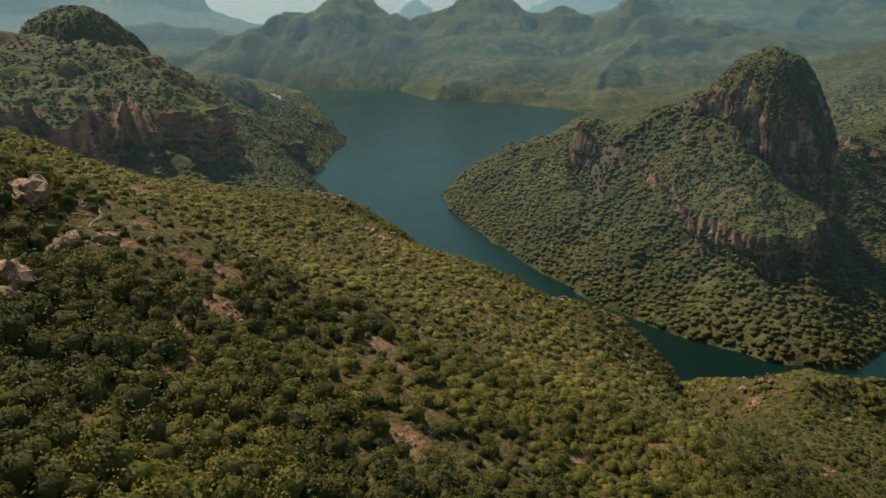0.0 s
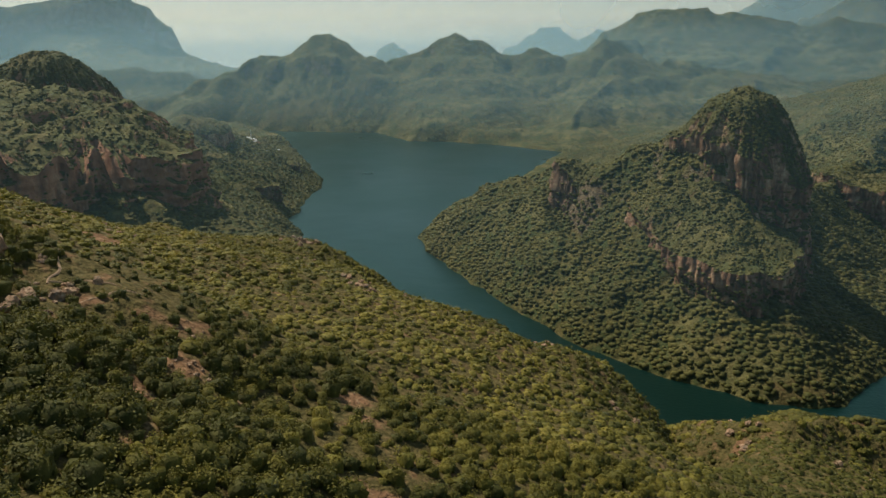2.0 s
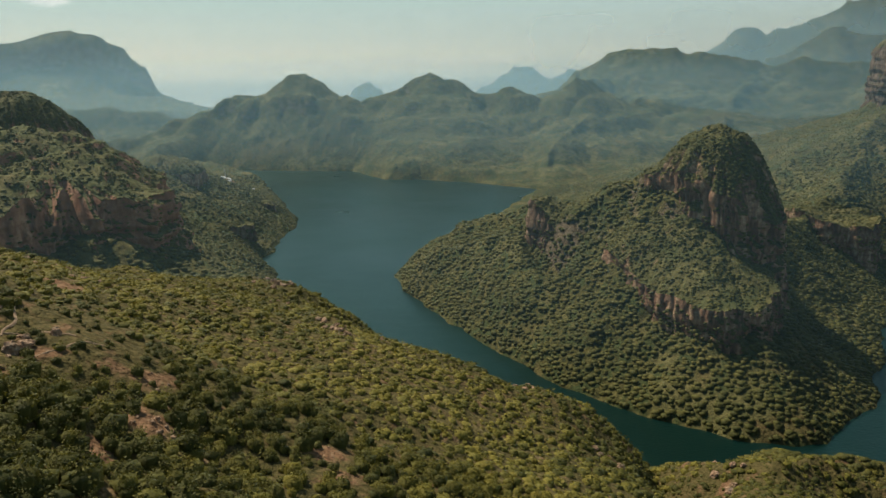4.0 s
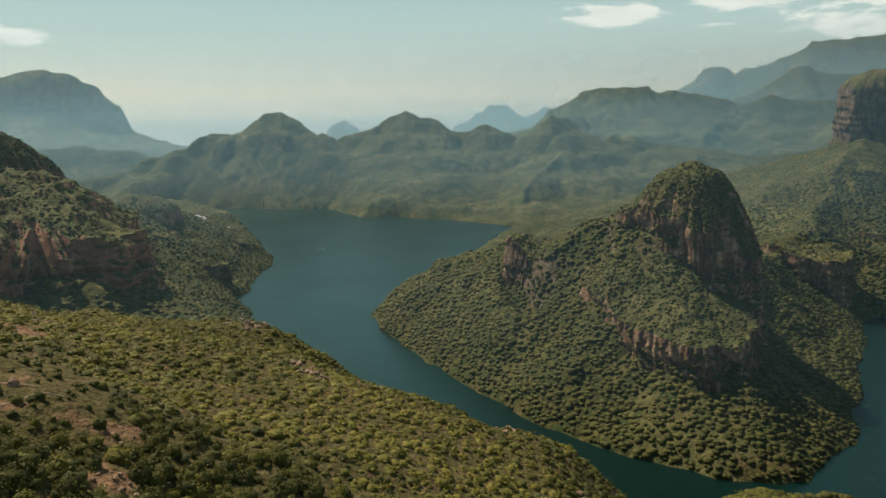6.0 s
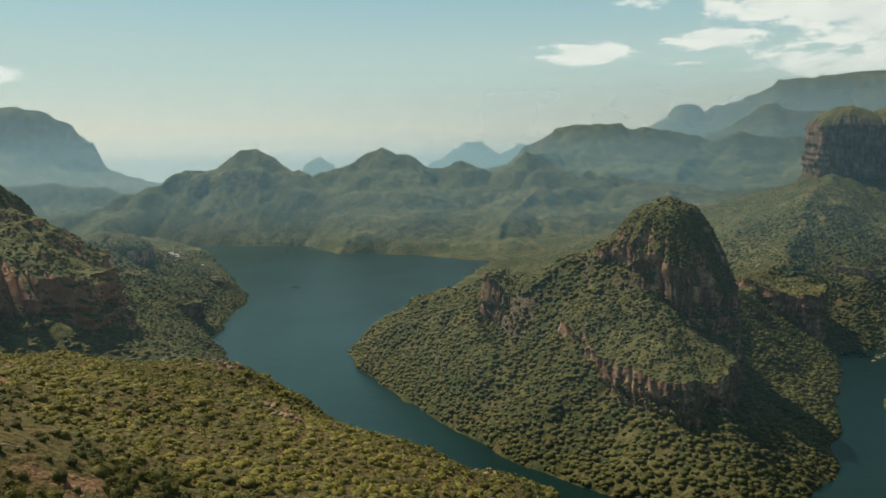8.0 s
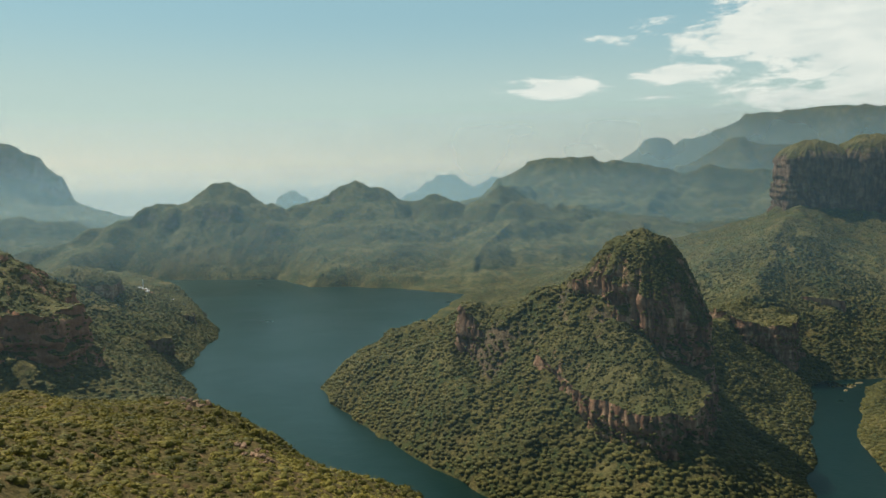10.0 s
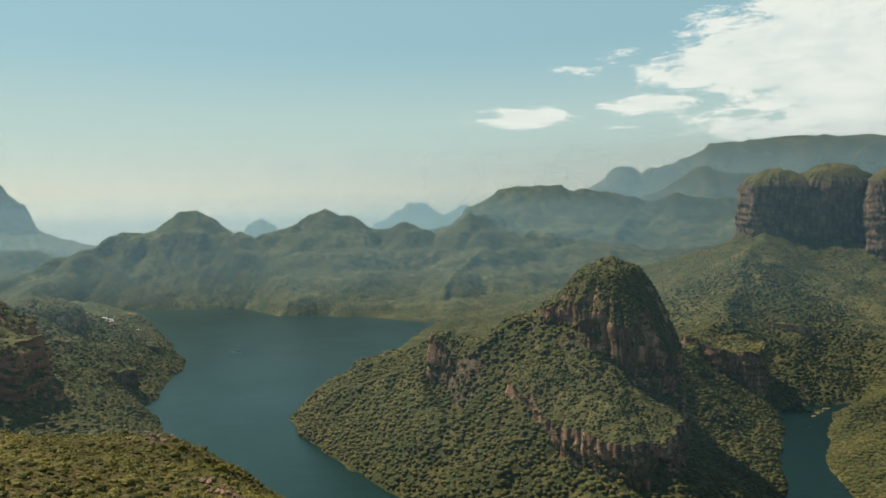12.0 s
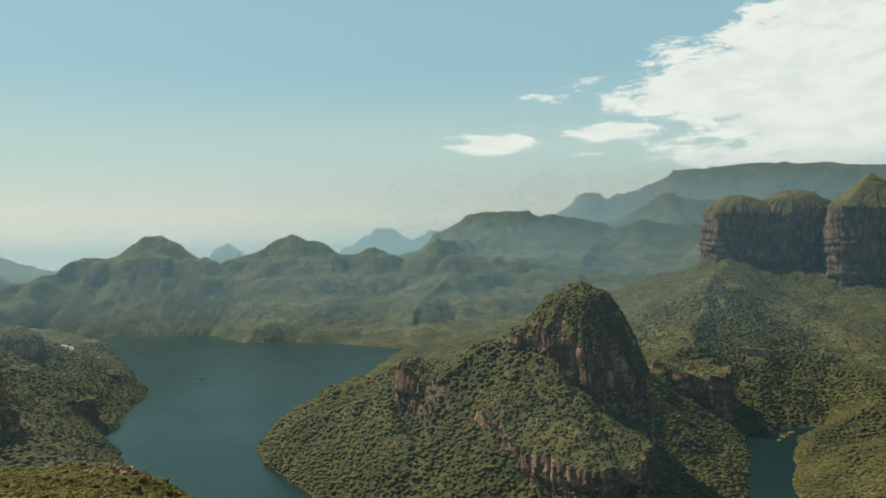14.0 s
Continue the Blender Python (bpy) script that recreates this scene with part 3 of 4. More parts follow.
def bluff(name, label, centre, radii, turn, top, foot, seed, crag=4.0, around=260, up=44, crown=16, lean=0.10, category="rock", power=2.2, notch=0.7, mat=None, root=(0.25, 0.6), share=13.0, outline=None):
    """A bluff with two parts: a cliff of jointed, bedded walls round a rounded outline, and a cap whose height is top(x, y, r)
    in its own metres (r: 0 in the middle, 1 at the edge). foot: the height at which the walls end, inside the ground.
    outline: corners of the rim in world metres (x, y, height); then top(x, y) is the height inside it, reached by power."""
    a = np.linspace(0, 2 * np.pi, around, endpoint=False)
    ca, sa = np.cos(a), np.sin(a)
    if outline:
        ways = sorted((math.atan2(y - centre[1], x - centre[0]) % (2 * math.pi), math.hypot(x - centre[0], y - centre[1]), z) for x, y, z in outline)
        soften = np.exp(-(np.arange(-14, 15) / 5.0) ** 2)
        soften /= soften.sum()
        wrap = [np.interp(a, [w[0] for w in ways], [w[k] for w in ways], period=2 * np.pi) for k in (1, 2)]
        rim, rim_z = [np.convolve(np.r_[w[-14:], w, w[:14]], soften, "valid") for w in wrap]
        rx = ry = float(rim.mean())
        rim = rim / rx
        inner = top
        top = lambda lx, ly, r: rim_z * r ** power + inner(centre[0] + lx, centre[1] + ly) * (1 - r ** power)
    else:
        rx, ry = radii
        rim = (np.abs(ca) ** power + np.abs(sa) ** power) ** (-1 / power)
        rim = rim * (1 + 0.11 * fractal(1.5 * ca + 7 + seed, 1.5 * sa, 1.0, 2, seed + 1))
    size = (rx + ry) / 2
    X, Y = centre[0] + rx * rim * ca, centre[1] + ry * rim * sa
    def joint(z):
        sway = 7.0 * ruffle(z, X * 0.06, 13, seed + 12) + 3.0 * ruffle(z, Y * 0.08, 5, seed + 14)
        deep = 0.9 * fractal(X + 0.25 * z + sway, Y - 0.2 * z, 24, 4, seed, 0.55)
        cleft = 0.9 * np.exp(-(ruffle(X + 0.15 * z + sway, Y + 0.1 * z, 15, seed + 5) / 0.10) ** 2) * (0.5 + 0.5 * ruffle(z, X * 0.04, 14, seed + 13))
        crack = 0.45 * np.exp(-(ruffle(X + 0.1 * z + 0.4 * sway, Y - 0.1 * z, 5.5, seed + 15) / 0.16) ** 2)
        return crag * (1.2 * deep - cleft - crack)

    cos_t, sin_t = math.cos(radians(turn)), math.sin(radians(turn))
    rows = []

    def put(r, z):
        lx, ly = rx * r * ca, ry * r * sa
        z = z(lx, ly) if callable(z) else z
        rows.append(np.stack([centre[0] + lx * cos_t - ly * sin_t, centre[1] + lx * sin_t + ly * cos_t, z], -1))

    edge_z = top(rx * rim * ca, ry * rim * sa, np.ones(around)) + notch * crag * fractal(X, Y, 26, 3, seed + 2)
    edge = rim + joint(edge_z) / size
    for k in range(up):
        f = k / (up - 1)
        z = foot + (edge_z - foot) * f
        bed = ruffle(z + 2.0 * ruffle(X, Y, 40, seed + 7), X * 0.02, 5.5, seed + 8) * 0.50 + 0.22 * ruffle(z, X * 0.05 + Y * 0.05, 2.2, seed + 4)
        rough = 0.35 * fractal(X + 1.3 * z, Y - 1.1 * z, 7, 3, seed + 6)
        put(rim + joint(z) / size + lean * (1 - f) ** 1.3 + crag * (bed + rough) / size * (1 - f ** 5) - 0.03 * f ** 4, z)
    walls = up
    for k in range(1, crown + 1):
        f = 1 - k / (crown + 0.15)
        put((rim + (edge - rim) * f * f - 0.03) * f, lambda lx, ly: top(lx, ly, np.full(around, f)) + (notch * crag * fractal(X, Y, 26, 3, seed + 2)) * f ** 3 + 0.65 * crag * fractal(lx + 400, ly, 15, 3, seed + 3) * (1 - f ** 4))
    thing = tagged(new(name), label, category)
    thing.location = (*centre, foot)
    for part_name, lo, hi in (("cliff", 0, walls), ("cap", walls - 1, len(rows))):
        me = mesh_from(part_name, np.concatenate(rows[lo:hi]) - np.array([*centre, foot]), grid_faces(hi - lo, around, True), mat or ROCK)
        piece = new(part_name, me)
        piece.parent = thing
        BLUFFS.append((np.array([*centre, foot]), me, root, share))
    return thing


def round_top(edge, rise, power=1.0):
    return lambda x, y, r: edge + rise * np.clip(1 - r * r, 0, 1) ** power


def nose(x, y):
    """The bushy terrace that falls from the foot of the peak to the lower cliff."""
    left = ridge(x, y, [(262, 715, 140), (233, 700, 146), (250, 662, 132), (252, 635, 116), (250, 605, 99), (250, 585, 92), (250, 562, 79)], 0.6, 0, 20, 8)
    right = ridge(x, y, [(310, 680, 104), (322, 630, 98), (306, 605, 95), (292, 576, 83)], 0.5, 0, 20, 8)
    return smooth_max(left, right, 14)


def summit(x, y):
    return 203 - np.where(x < 293, 0.008, 0.0085) * (x - 293) ** 2 - np.where(y < 690, 0.0095, 0.016) * (y - 690) ** 2


SHOULDER_RIM = [(192, 692, 96), (206, 655, 82), (217, 616, 75), (231, 580, 73), (247, 564, 72), (277, 559, 71), (297, 573, 78), (318, 606, 84), (341, 645, 86), (362, 690, 80), (354, 728, 90), (290, 745, 118), (225, 735, 118)]
PEAK_RIM = [(229, 702, 161), (238, 688, 161), (252, 666, 162), (266, 645, 152), (288, 630, 140), (316, 623, 131), (336, 636, 130), (348, 670, 128), (343, 712, 132), (300, 734, 150), (250, 726, 160)]
FIN_RIM = [(145, 813, 122), (154, 790, 112), (163, 768, 99), (171, 752, 88), (183, 757, 86), (187, 788, 103), (182, 822, 112), (160, 830, 122)]
bluff("rock_shoulder", "red cliff-edged rock shoulder overgrown with green bushes", (278, 640), None, 0, nose, 8, 3, 5.0, around=360, up=40, crown=30, power=2.2, mat=SUMMIT, root=(0.24, 0.50), share=9.0, lean=0.05, notch=0.6, outline=SHOULDER_RIM)
bluff("rocky_peak", "steep bush-capped dome of red and grey rock", (292, 682), None, 0, summit, 40, 11, 6.5, around=320, up=44, crown=24, power=3.2, lean=0.04, mat=SUMMIT, root=(0.22, 0.48), share=8.0, notch=1.1, outline=PEAK_RIM)
bluff("rocky_outcrop", "dark jagged fin of rock on a bushy ridge", (170, 790), None, 0, lambda x, y: 122 - 0.010 * (y - 822) ** 2 + 0 * x, 40, 21, 5.0, around=220, up=30, power=4.0, share=8.0, mat=CRAG, notch=0.9, lean=0.12, outline=FIN_RIM)
bluff("rock_bluff", "short dark cliff with a grassy flat top", (548, 922), (54, 36), -43, lambda x, y, r: 76 - 0.13 * x + 0.12 * y, 10, 31, 6.0, 190, 26, notch=1.4, share=9.0)
bluff("rock_bluff", "small dark cliff above the lake shore", (-212, 1322), (16, 20), 10, round_top(42, 4), 5, 33, 5.0, 130, 22, lean=0.55, notch=1.6, mat=CRAG)
bluff("rock_bluff", "small dark cliff above the lake shore", (-226, 1118), (24, 12), -20, round_top(38, 4), 5, 35, 5.0, 130, 22, lean=0.55, notch=1.6, mat=CRAG)
bluff("rock_bluff", "weathered rock step on the green slope", (700, 1000), (28, 12), -40, round_top(80, 2), 30, 37, 3.5, 130, 18)
WEST_RIM = [(-194, 700, 148), (-186, 658, 150), (-194, 624, 152), (-207, 590, 131), (-220, 600, 143), (-233, 632, 164), (-250, 618, 168), (-260, 578, 156), (-274, 562, 156), (-293, 560, 176), (-330, 548, 172),
            (-372, 560, 190), (-430, 600, 200), (-450, 700, 205), (-400, 770, 200), (-300, 775, 190), (-230, 752, 160)]
bluff("rock_bluff", "red-walled bluff with a smooth grassy top beside the slope", (-285, 670), None, 0, lambda x, y: np.interp(x, [-460, -368, -318, -262, -236, -218, -190], [210, 204, 206, 200, 191, 175, 152]) - np.interp(x, [-260, -200], [0.33, 0.05]) * np.clip(715 - y, 0, 200), 84, 41, 8.5,
      around=420, up=44, crown=30, power=3.0, lean=0.18, notch=1.5, mat=DOME, root=(0.30, 0.58), share=16.0, outline=WEST_RIM)
bluff("rock_bluff", "dark round-topped bluff above the headland", (-405, 885), (72, 60), 0, round_top(180, 56, 0.75), 110, 51, 6.0, share=14.0, root=(0.2, 0.5), mat=SUMMIT)
bluff("rock_bluff", "low dark bush-covered bluff on the headland", (-350, 1235), (62, 46), 10, round_top(106, 25, 0.9), 50, 61, 4.0, 180, 24, mat=SUMMIT, root=(0.1, 0.4), share=6.0)
TOWER = "tall flat-walled rock tower with a rounded green cap"
bluff("rock_tower", TOWER, (968, 1408), (68, 58), -22, round_top(285, 39, 0.8), 120, 71, 4.5, 260, 60, lean=0.05, mat=TOWER_ROCK)
bluff("rock_tower", TOWER, (1066, 1365), (82, 60), -22, round_top(285, 47, 0.8), 110, 81, 4.5, 260, 60, lean=0.05, mat=TOWER_ROCK)
bluff("rock_tower", "tall rock tower with a pointed green cap", (1156, 1262), (88, 66), -22, lambda x, y, r: 292 + 70 * (1 - r), 110, 91, 4.5, 260, 60, lean=0.05, mat=TOWER_ROCK)


# ---------------------------------------------------------------- bushes
def leaf_bush(leaves, size, seed, rings=3, around=7):
    """One crown: leaves on several rounded boughs, wider than high. Unit width 1. Returns quads and a rough inner body."""
    rng = np.random.default_rng(seed)
    boughs = 6
    where = np.c_[rng.uniform(-0.30, 0.30, (boughs, 2)), rng.uniform(0.22, 0.55, boughs)]
    where[0] = (0, 0, 0.45)
    wide = rng.uniform(0.18, 0.30, boughs)
    pick = rng.integers(0, boughs, leaves)
    way = rng.normal(size=(leaves, 3))
    way /= np.linalg.norm(way, axis=1)[:, None]
    way[:, 2] = np.abs(way[:, 2]) * 0.9 - 0.15
    at = where[pick] + way * wide[pick][:, None] * rng.uniform(0.75, 1.1, leaves)[:, None]
    normal = way + (0, 0, 0.35) + rng.normal(scale=0.40, size=(leaves, 3))
    normal /= np.linalg.norm(normal, axis=1)[:, None]
    side = np.cross(normal, rng.normal(size=(leaves, 3)))
    side /= np.linalg.norm(side, axis=1)[:, None]
    other = np.cross(normal, side)
    s = (size * rng.uniform(0.6, 1.3, leaves))[:, None]
    quads = np.stack([at - side * s, at - other * s * 0.6, at + side * s, at + other * s * 0.6], 1)
    verts = quads.reshape(-1, 3)
    body, faces = clump(rings, around, seed + 50)
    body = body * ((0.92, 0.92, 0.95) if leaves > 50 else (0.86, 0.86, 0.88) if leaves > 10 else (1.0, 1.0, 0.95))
    # the inner body's lower tone puts the shade inside the crown into the colour
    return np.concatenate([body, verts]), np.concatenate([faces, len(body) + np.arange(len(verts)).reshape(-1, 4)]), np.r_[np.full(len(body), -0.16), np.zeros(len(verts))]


def clump(rings, around, seed, ragged=0.30):
    """A low lumpy crown for bushes far off, as quads closing on a point."""
    rng = np.random.default_rng(seed)
    verts = []
    for k in range(rings + 1):
        f = k / rings
        a = np.linspace(0, 2 * np.pi, around, endpoint=False) + k * 0.4
        r = 0.5 * math.cos(f * 1.45) ** 0.8 * (1 + rng.uniform(-ragged, ragged, around))
        z = 0.05 + 0.48 * math.sin(f * 1.57) * (1 + rng.uniform(-0.12, 0.12, around))
        if k == 0:
            z, r = z - 0.25, r * 0.7
        if k == rings:
            r = r * 0.06
        verts.append(np.stack([r * np.cos(a), r * np.sin(a), z], -1))
    return np.concatenate(verts), grid_faces(rings + 1, around, True)


def scatter(rng, box, gap, keep, loose=0.48):
    """Places on a jittered grid in the box (x0, x1, y0, y1), thinned by keep(x, y)."""
    x0, x1, y0, y1 = box
    xx, yy = np.meshgrid(np.arange(x0, x1, gap), np.arange(y0, y1, gap))
    x = xx.ravel() + rng.uniform(-loose, loose, xx.size) * gap
    y = yy.ravel() + rng.uniform(-loose, loose, xx.size) * gap
    shore = sample(SHORE, x, y)
    ok = keep(x, y) & (shore > 1.5) & ~((y < 590) & (x < 115) & (shore < 70))
    return x[ok], y[ok]


def planted(name, label, templates, x, y, z, width, mat, rng, ragged, low=1.0, vary=0.30):
    """Many bushes joined into one mesh."""
    pick = rng.integers(0, len(templates), len(x))
    all_v, all_f, all_t, base = [], [], [], 0
    for k, (tv, tf, *shade) in enumerate(templates):
        i = np.nonzero(pick == k)[0]
        if not len(i):
            continue
        turn = rng.uniform(0, 2 * np.pi, len(i))
        c, s = np.cos(turn)[:, None], np.sin(turn)[:, None]
        w = width[i][:, None]
        tall = low * w * rng.uniform(0.8, 1.15, len(i))[:, None]
        jig = 1 + (rng.uniform(-0.08, 0.08, (len(i), len(tv))) if ragged else 0)
        vx = (tv[None, :, 0] * c - tv[None, :, 1] * s) * w * jig + x[i][:, None]
        vy = (tv[None, :, 0] * s + tv[None, :, 1] * c) * w * jig + y[i][:, None]
        vz = tv[None, :, 2] * tall + z[i][:, None]
        all_v.append(np.stack([vx, vy, vz], -1).reshape(-1, 3))
        all_f.append((tf[None] + (np.arange(len(i)) * len(tv))[:, None, None] + base).reshape(-1, tf.shape[1]))
        # tone: noise by grove, then lowered at the near left, near right and mound
        region_tone = 0.35 * fractal(x[i], y[i], 40, 3, 7) - 0.34 * step(-y[i] - 0.6 * x[i], -165, -95) - 0.52 * step(x[i] - 0.3 * y[i], 5, 45) * step(-y[i], -270, -200) - 0.55 * step(x[i], 85, 140) * step(-y[i], -360, -310)
        bush_tone = np.clip(0.47 + region_tone + rng.uniform(-vary, vary, len(i)), 0, 0.98)[:, None]
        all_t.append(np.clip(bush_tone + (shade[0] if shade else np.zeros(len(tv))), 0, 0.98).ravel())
        base += len(i) * len(tv)
    me = mesh_from(name, np.concatenate(all_v), np.concatenate(all_f), mat, True, np.concatenate(all_t))
    return tagged(new(name, me), label, "bushes", kind="stuff")


rng = np.random.default_rng(5)
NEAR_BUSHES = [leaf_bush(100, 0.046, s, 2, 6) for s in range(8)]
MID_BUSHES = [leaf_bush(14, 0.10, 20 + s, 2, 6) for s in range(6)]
TINY_BUSHES = [clump(2, 5, 70 + s, 0.2) for s in range(8)]
ROUND_BUSHES = [clump(2, 6, 90 + s, 0.16) for s in range(8)]


RIBS = ((-60, 413, 3.4, 12), (-27, 326, 2.8, 11), (-20, 311, 2.8, 12), (-50, 355, 2.2, 5))


def in_near(x, y):
    dry = 0.66 * np.exp(-(((x + 78) / 20) ** 2 + ((y - 186) / 30) ** 2) ** 2) + 0.6 * np.exp(-(((x + 6) / 18) ** 2 + ((y - 148) / 32) ** 2))
    for rx, ry, size, _ in RIBS:
        dry = dry + 0.95 * np.exp(-((x - rx) / (2.2 * size)) ** 2 - ((y - ry) / (3.4 * size)) ** 2)
    return (np.abs(x) < 0.64 * y + 22) & (rng.uniform(0, 1, len(x)) > np.maximum(0.85 * bare(x, y), dry))


def widths(count, lo, hi):
    return lo + (hi - lo) * rng.uniform(0, 1, count) ** 1.8


x, y = scatter(rng, (-150, 150, 62, 205), 3.1, in_near)
w = widths(len(x), 2.6, 6.8)
w = w * (1 - 0.45 * np.exp(-(((x + 78) / 18) ** 2 + ((y - 186) / 28) ** 2) ** 2)) * (1 + 0.4 * step(-y - 0.6 * x, -165, -95) + 0.3 * step(x - 0.3 * y, 5, 45))
first = np.zeros(len(x), bool)
first[np.argsort(y + 0.25 * np.abs(x))[:300]] = True
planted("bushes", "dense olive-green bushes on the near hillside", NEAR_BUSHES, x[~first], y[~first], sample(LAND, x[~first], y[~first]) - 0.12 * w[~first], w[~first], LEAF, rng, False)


def single_bushes(xs, ys, ws):
    """The bushes nearest below the flight, each with its own stem and crown."""
    kinds = []
    for number, (verts, faces, shade) in enumerate(NEAR_BUSHES):
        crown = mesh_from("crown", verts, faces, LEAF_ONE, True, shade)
        around, rows = 7, []
        a = np.linspace(0, 2 * np.pi, around, endpoint=False)
        for k in range(5):
            f = k / 4
            lean = 0.05 * math.sin(2 * f + number)
            r = 0.035 * (1 - 0.6 * f)
            rows.append(np.stack([lean + r * np.cos(a), 0.6 * lean + r * np.sin(a), np.full(around, -0.25 + 0.75 * f)], -1))
        stem = mesh_from("trunk", np.concatenate(rows), grid_faces(5, around, True), BARK)
        thing = tagged(new("bush"), "olive-green leafy bush on the stony hillside", "bush", "bushes on the near hillside")
        for part_name, data in (("crown", crown), ("trunk", stem)):
            new(part_name, data).parent = thing
        kinds.append(thing)
    used = set()
    for k, (px, py, pw) in enumerate(zip(xs, ys, ws)):
        i = k % len(kinds)
        m = pose(px, py, float(sample(LAND, px, py)) - 0.12 * pw, 0, 0, rng.uniform(0, 360))
        if i in used:
            thing = copy_thing(kinds[i], m)
        else:
            thing, used = kinds[i], used | {i}
            thing.matrix_basis = m
        thing.scale = (pw, pw, pw * rng.uniform(0.8, 1.1))


single_bushes(x[first], y[first], w[first])
x, y = scatter(rng, (-95, 95, -70, 62), 3.6, lambda x, y: rng.uniform(0, 1, len(x)) > 0.85 * bare(x, y))
w = widths(len(x), 2.4, 6.4)
planted("bushes", "olive-green bushes on the hillside below the flight", MID_BUSHES, x, y, sample(LAND, x, y) - 0.12 * w, w, LEAF, rng, False)
x, y = scatter(rng, (-330, 330, 205, 480), 3.4, in_near)
w = widths(len(x), 2.4, 7.8)
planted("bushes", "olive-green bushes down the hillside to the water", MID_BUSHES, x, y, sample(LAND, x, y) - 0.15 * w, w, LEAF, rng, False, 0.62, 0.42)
x, y = scatter(rng, (-640, 40, 480, 1860), 5.8, lambda x, y: (x > np.where(y < 900, -0.52, -0.38) * y) & (rng.uniform(0, 1, len(x)) > 0.7 * bare(x, y)), 0.95)
w = widths(len(x), 4.6, 9.2)
planted("bushes", "green bushes over the hills beside the lake", TINY_BUSHES, x, y, sample(LAND, x, y) - 0.08 * w, w, CLUMP, rng, True, 0.48, 0.28)
x, y = scatter(rng, (-5, 820, 380, 1150), 3.9, lambda x, y: (x < 1.0 * y + 40) & (rng.uniform(0, 1, len(x)) > np.maximum(0.3 * bare(x, y), 0.42 * step(y, 800, 1020))), 0.95)
w = widths(len(x), 4.8, 9.4)
planted("bushes", "dense green bushes covering the peninsula", ROUND_BUSHES, x, y, sample(LAND, x, y) - 0.09 * w, w, CLUMP, rng, True, 0.48, 0.28)
x, y = scatter(rng, (300, 1450, 900, 1800), 6.4, lambda x, y: ((y > 1150) | (x > 820)) & (x < 1.02 * y) & (rng.uniform(0, 1, len(x)) > 0.5 * bare(x, y)), 0.95)
w = widths(len(x), 3.8, 7.6)
planted("bushes", "green bushes on the slope below the rock towers", TINY_BUSHES, x, y, sample(LAND, x, y) - 0.1 * w, w, CLUMP, rng, True, 0.40, 0.24)


x, y = scatter(rng, (-900, 700, 1880, 2420), 8.4, lambda x, y: rng.uniform(0, 1, len(x)) < 0.30 + 0.75 * step(fractal(x, y, 120, 3, 301), -0.3, 0.5), 0.95)
w = widths(len(x), 3.6, 9.0)
planted("bushes", "scattered green trees over the far lake hills", TINY_BUSHES, x, y, sample(LAND, x, y) - 0.1 * w, w, CLUMP, rng, True, 0.40, 0.24)


def on_bluffs():
    """Bushes on the tops and ledges of the bluffs."""
    xs, ys, zs = [], [], []
    for base, me, root, share in BLUFFS:
        me.calc_loop_triangles()
        co = np.array([v.co[:] for v in me.vertices]) + base
        tri = np.array([t.vertices[:] for t in me.loop_triangles])
        a, b, c = co[tri[:, 0]], co[tri[:, 1]], co[tri[:, 2]]
        normal = np.cross(b - a, c - a)
        area = np.linalg.norm(normal, axis=1) / 2
        up = np.abs(normal[:, 2]) / (2 * area + 1e-9)
        weight = area * step(up, *root)
        far = base[1] > 1150
        count = int(weight.sum() / (4 * share if far else share))
        pick = rng.choice(len(tri), count, p=weight / weight.sum())
        u, v = rng.uniform(0, 1, (2, count, 1))
        flip = u + v > 1
        u, v = np.where(flip, 1 - u, u), np.where(flip, 1 - v, v)
        p = a[pick] + u * (b - a)[pick] + v * (c - a)[pick]
        above = p[:, 2] > sample(LAND, p[:, 0], p[:, 1]) + 0.5
        xs.append(p[above, 0]), ys.append(p[above, 1]), zs.append(p[above, 2])
    x, y, z = np.concatenate(xs), np.concatenate(ys), np.concatenate(zs)
    w = widths(len(x), 2.5, 5.4)
    planted("bushes", "green bushes rooted on rock tops and ledges", ROUND_BUSHES, x, y, z - 0.10 * w, w, CLUMP, rng, True, 0.48, 0.28)


on_bluffs()


# ---------------------------------------------------------------- rocks
def stone_mesh(name, seed, slabby=0.6):
    """A weathered block, about one metre across, with flat breaks and blunt corners."""
    r = np.random.default_rng(seed)
    bm = bmesh.new()
    bmesh.ops.create_icosphere(bm, subdivisions=3, radius=0.5)
    cuts = []
    for _ in range(9):
        way = r.normal(size=3)
        cuts.append((way / np.linalg.norm(way), r.uniform(0.27, 0.42)))
    for v in bm.verts:
        p = np.array(v.co)
        for way, reach in cuts:
            over = p @ way - reach
            if over > 0:
                p = p - way * over * 0.92
        p = p * (1, 0.8, slabby) + 0.03 * r.normal(size=3)
        v.co = p
    me = bpy.data.meshes.new(name)
    bm.to_mesh(me)
    bm.free()
    me.materials.append(BOULDER)
    return me


STONES = [stone_mesh("boulder", 300 + k, 0.45 + 0.08 * k) for k in range(6)]


def boulder(x, y, size, label="pale weathered boulder half sunk in the hillside", turn=None, lift=0.15, tilt=0):
    ob = new("boulder", STONES[rng.integers(0, len(STONES))])
    z = float(sample(LAND, x, y))
    ob.matrix_basis = pose(x, y, z + lift * size * 0.5, tilt, rng.uniform(-10, 10), rng.uniform(0, 360) if turn is None else turn)
    ob.scale = (size, size * rng.uniform(0.8, 1.1), size * rng.uniform(0.8, 1.1))
    return tagged(ob, label, "boulder", "boulders on the hillside")


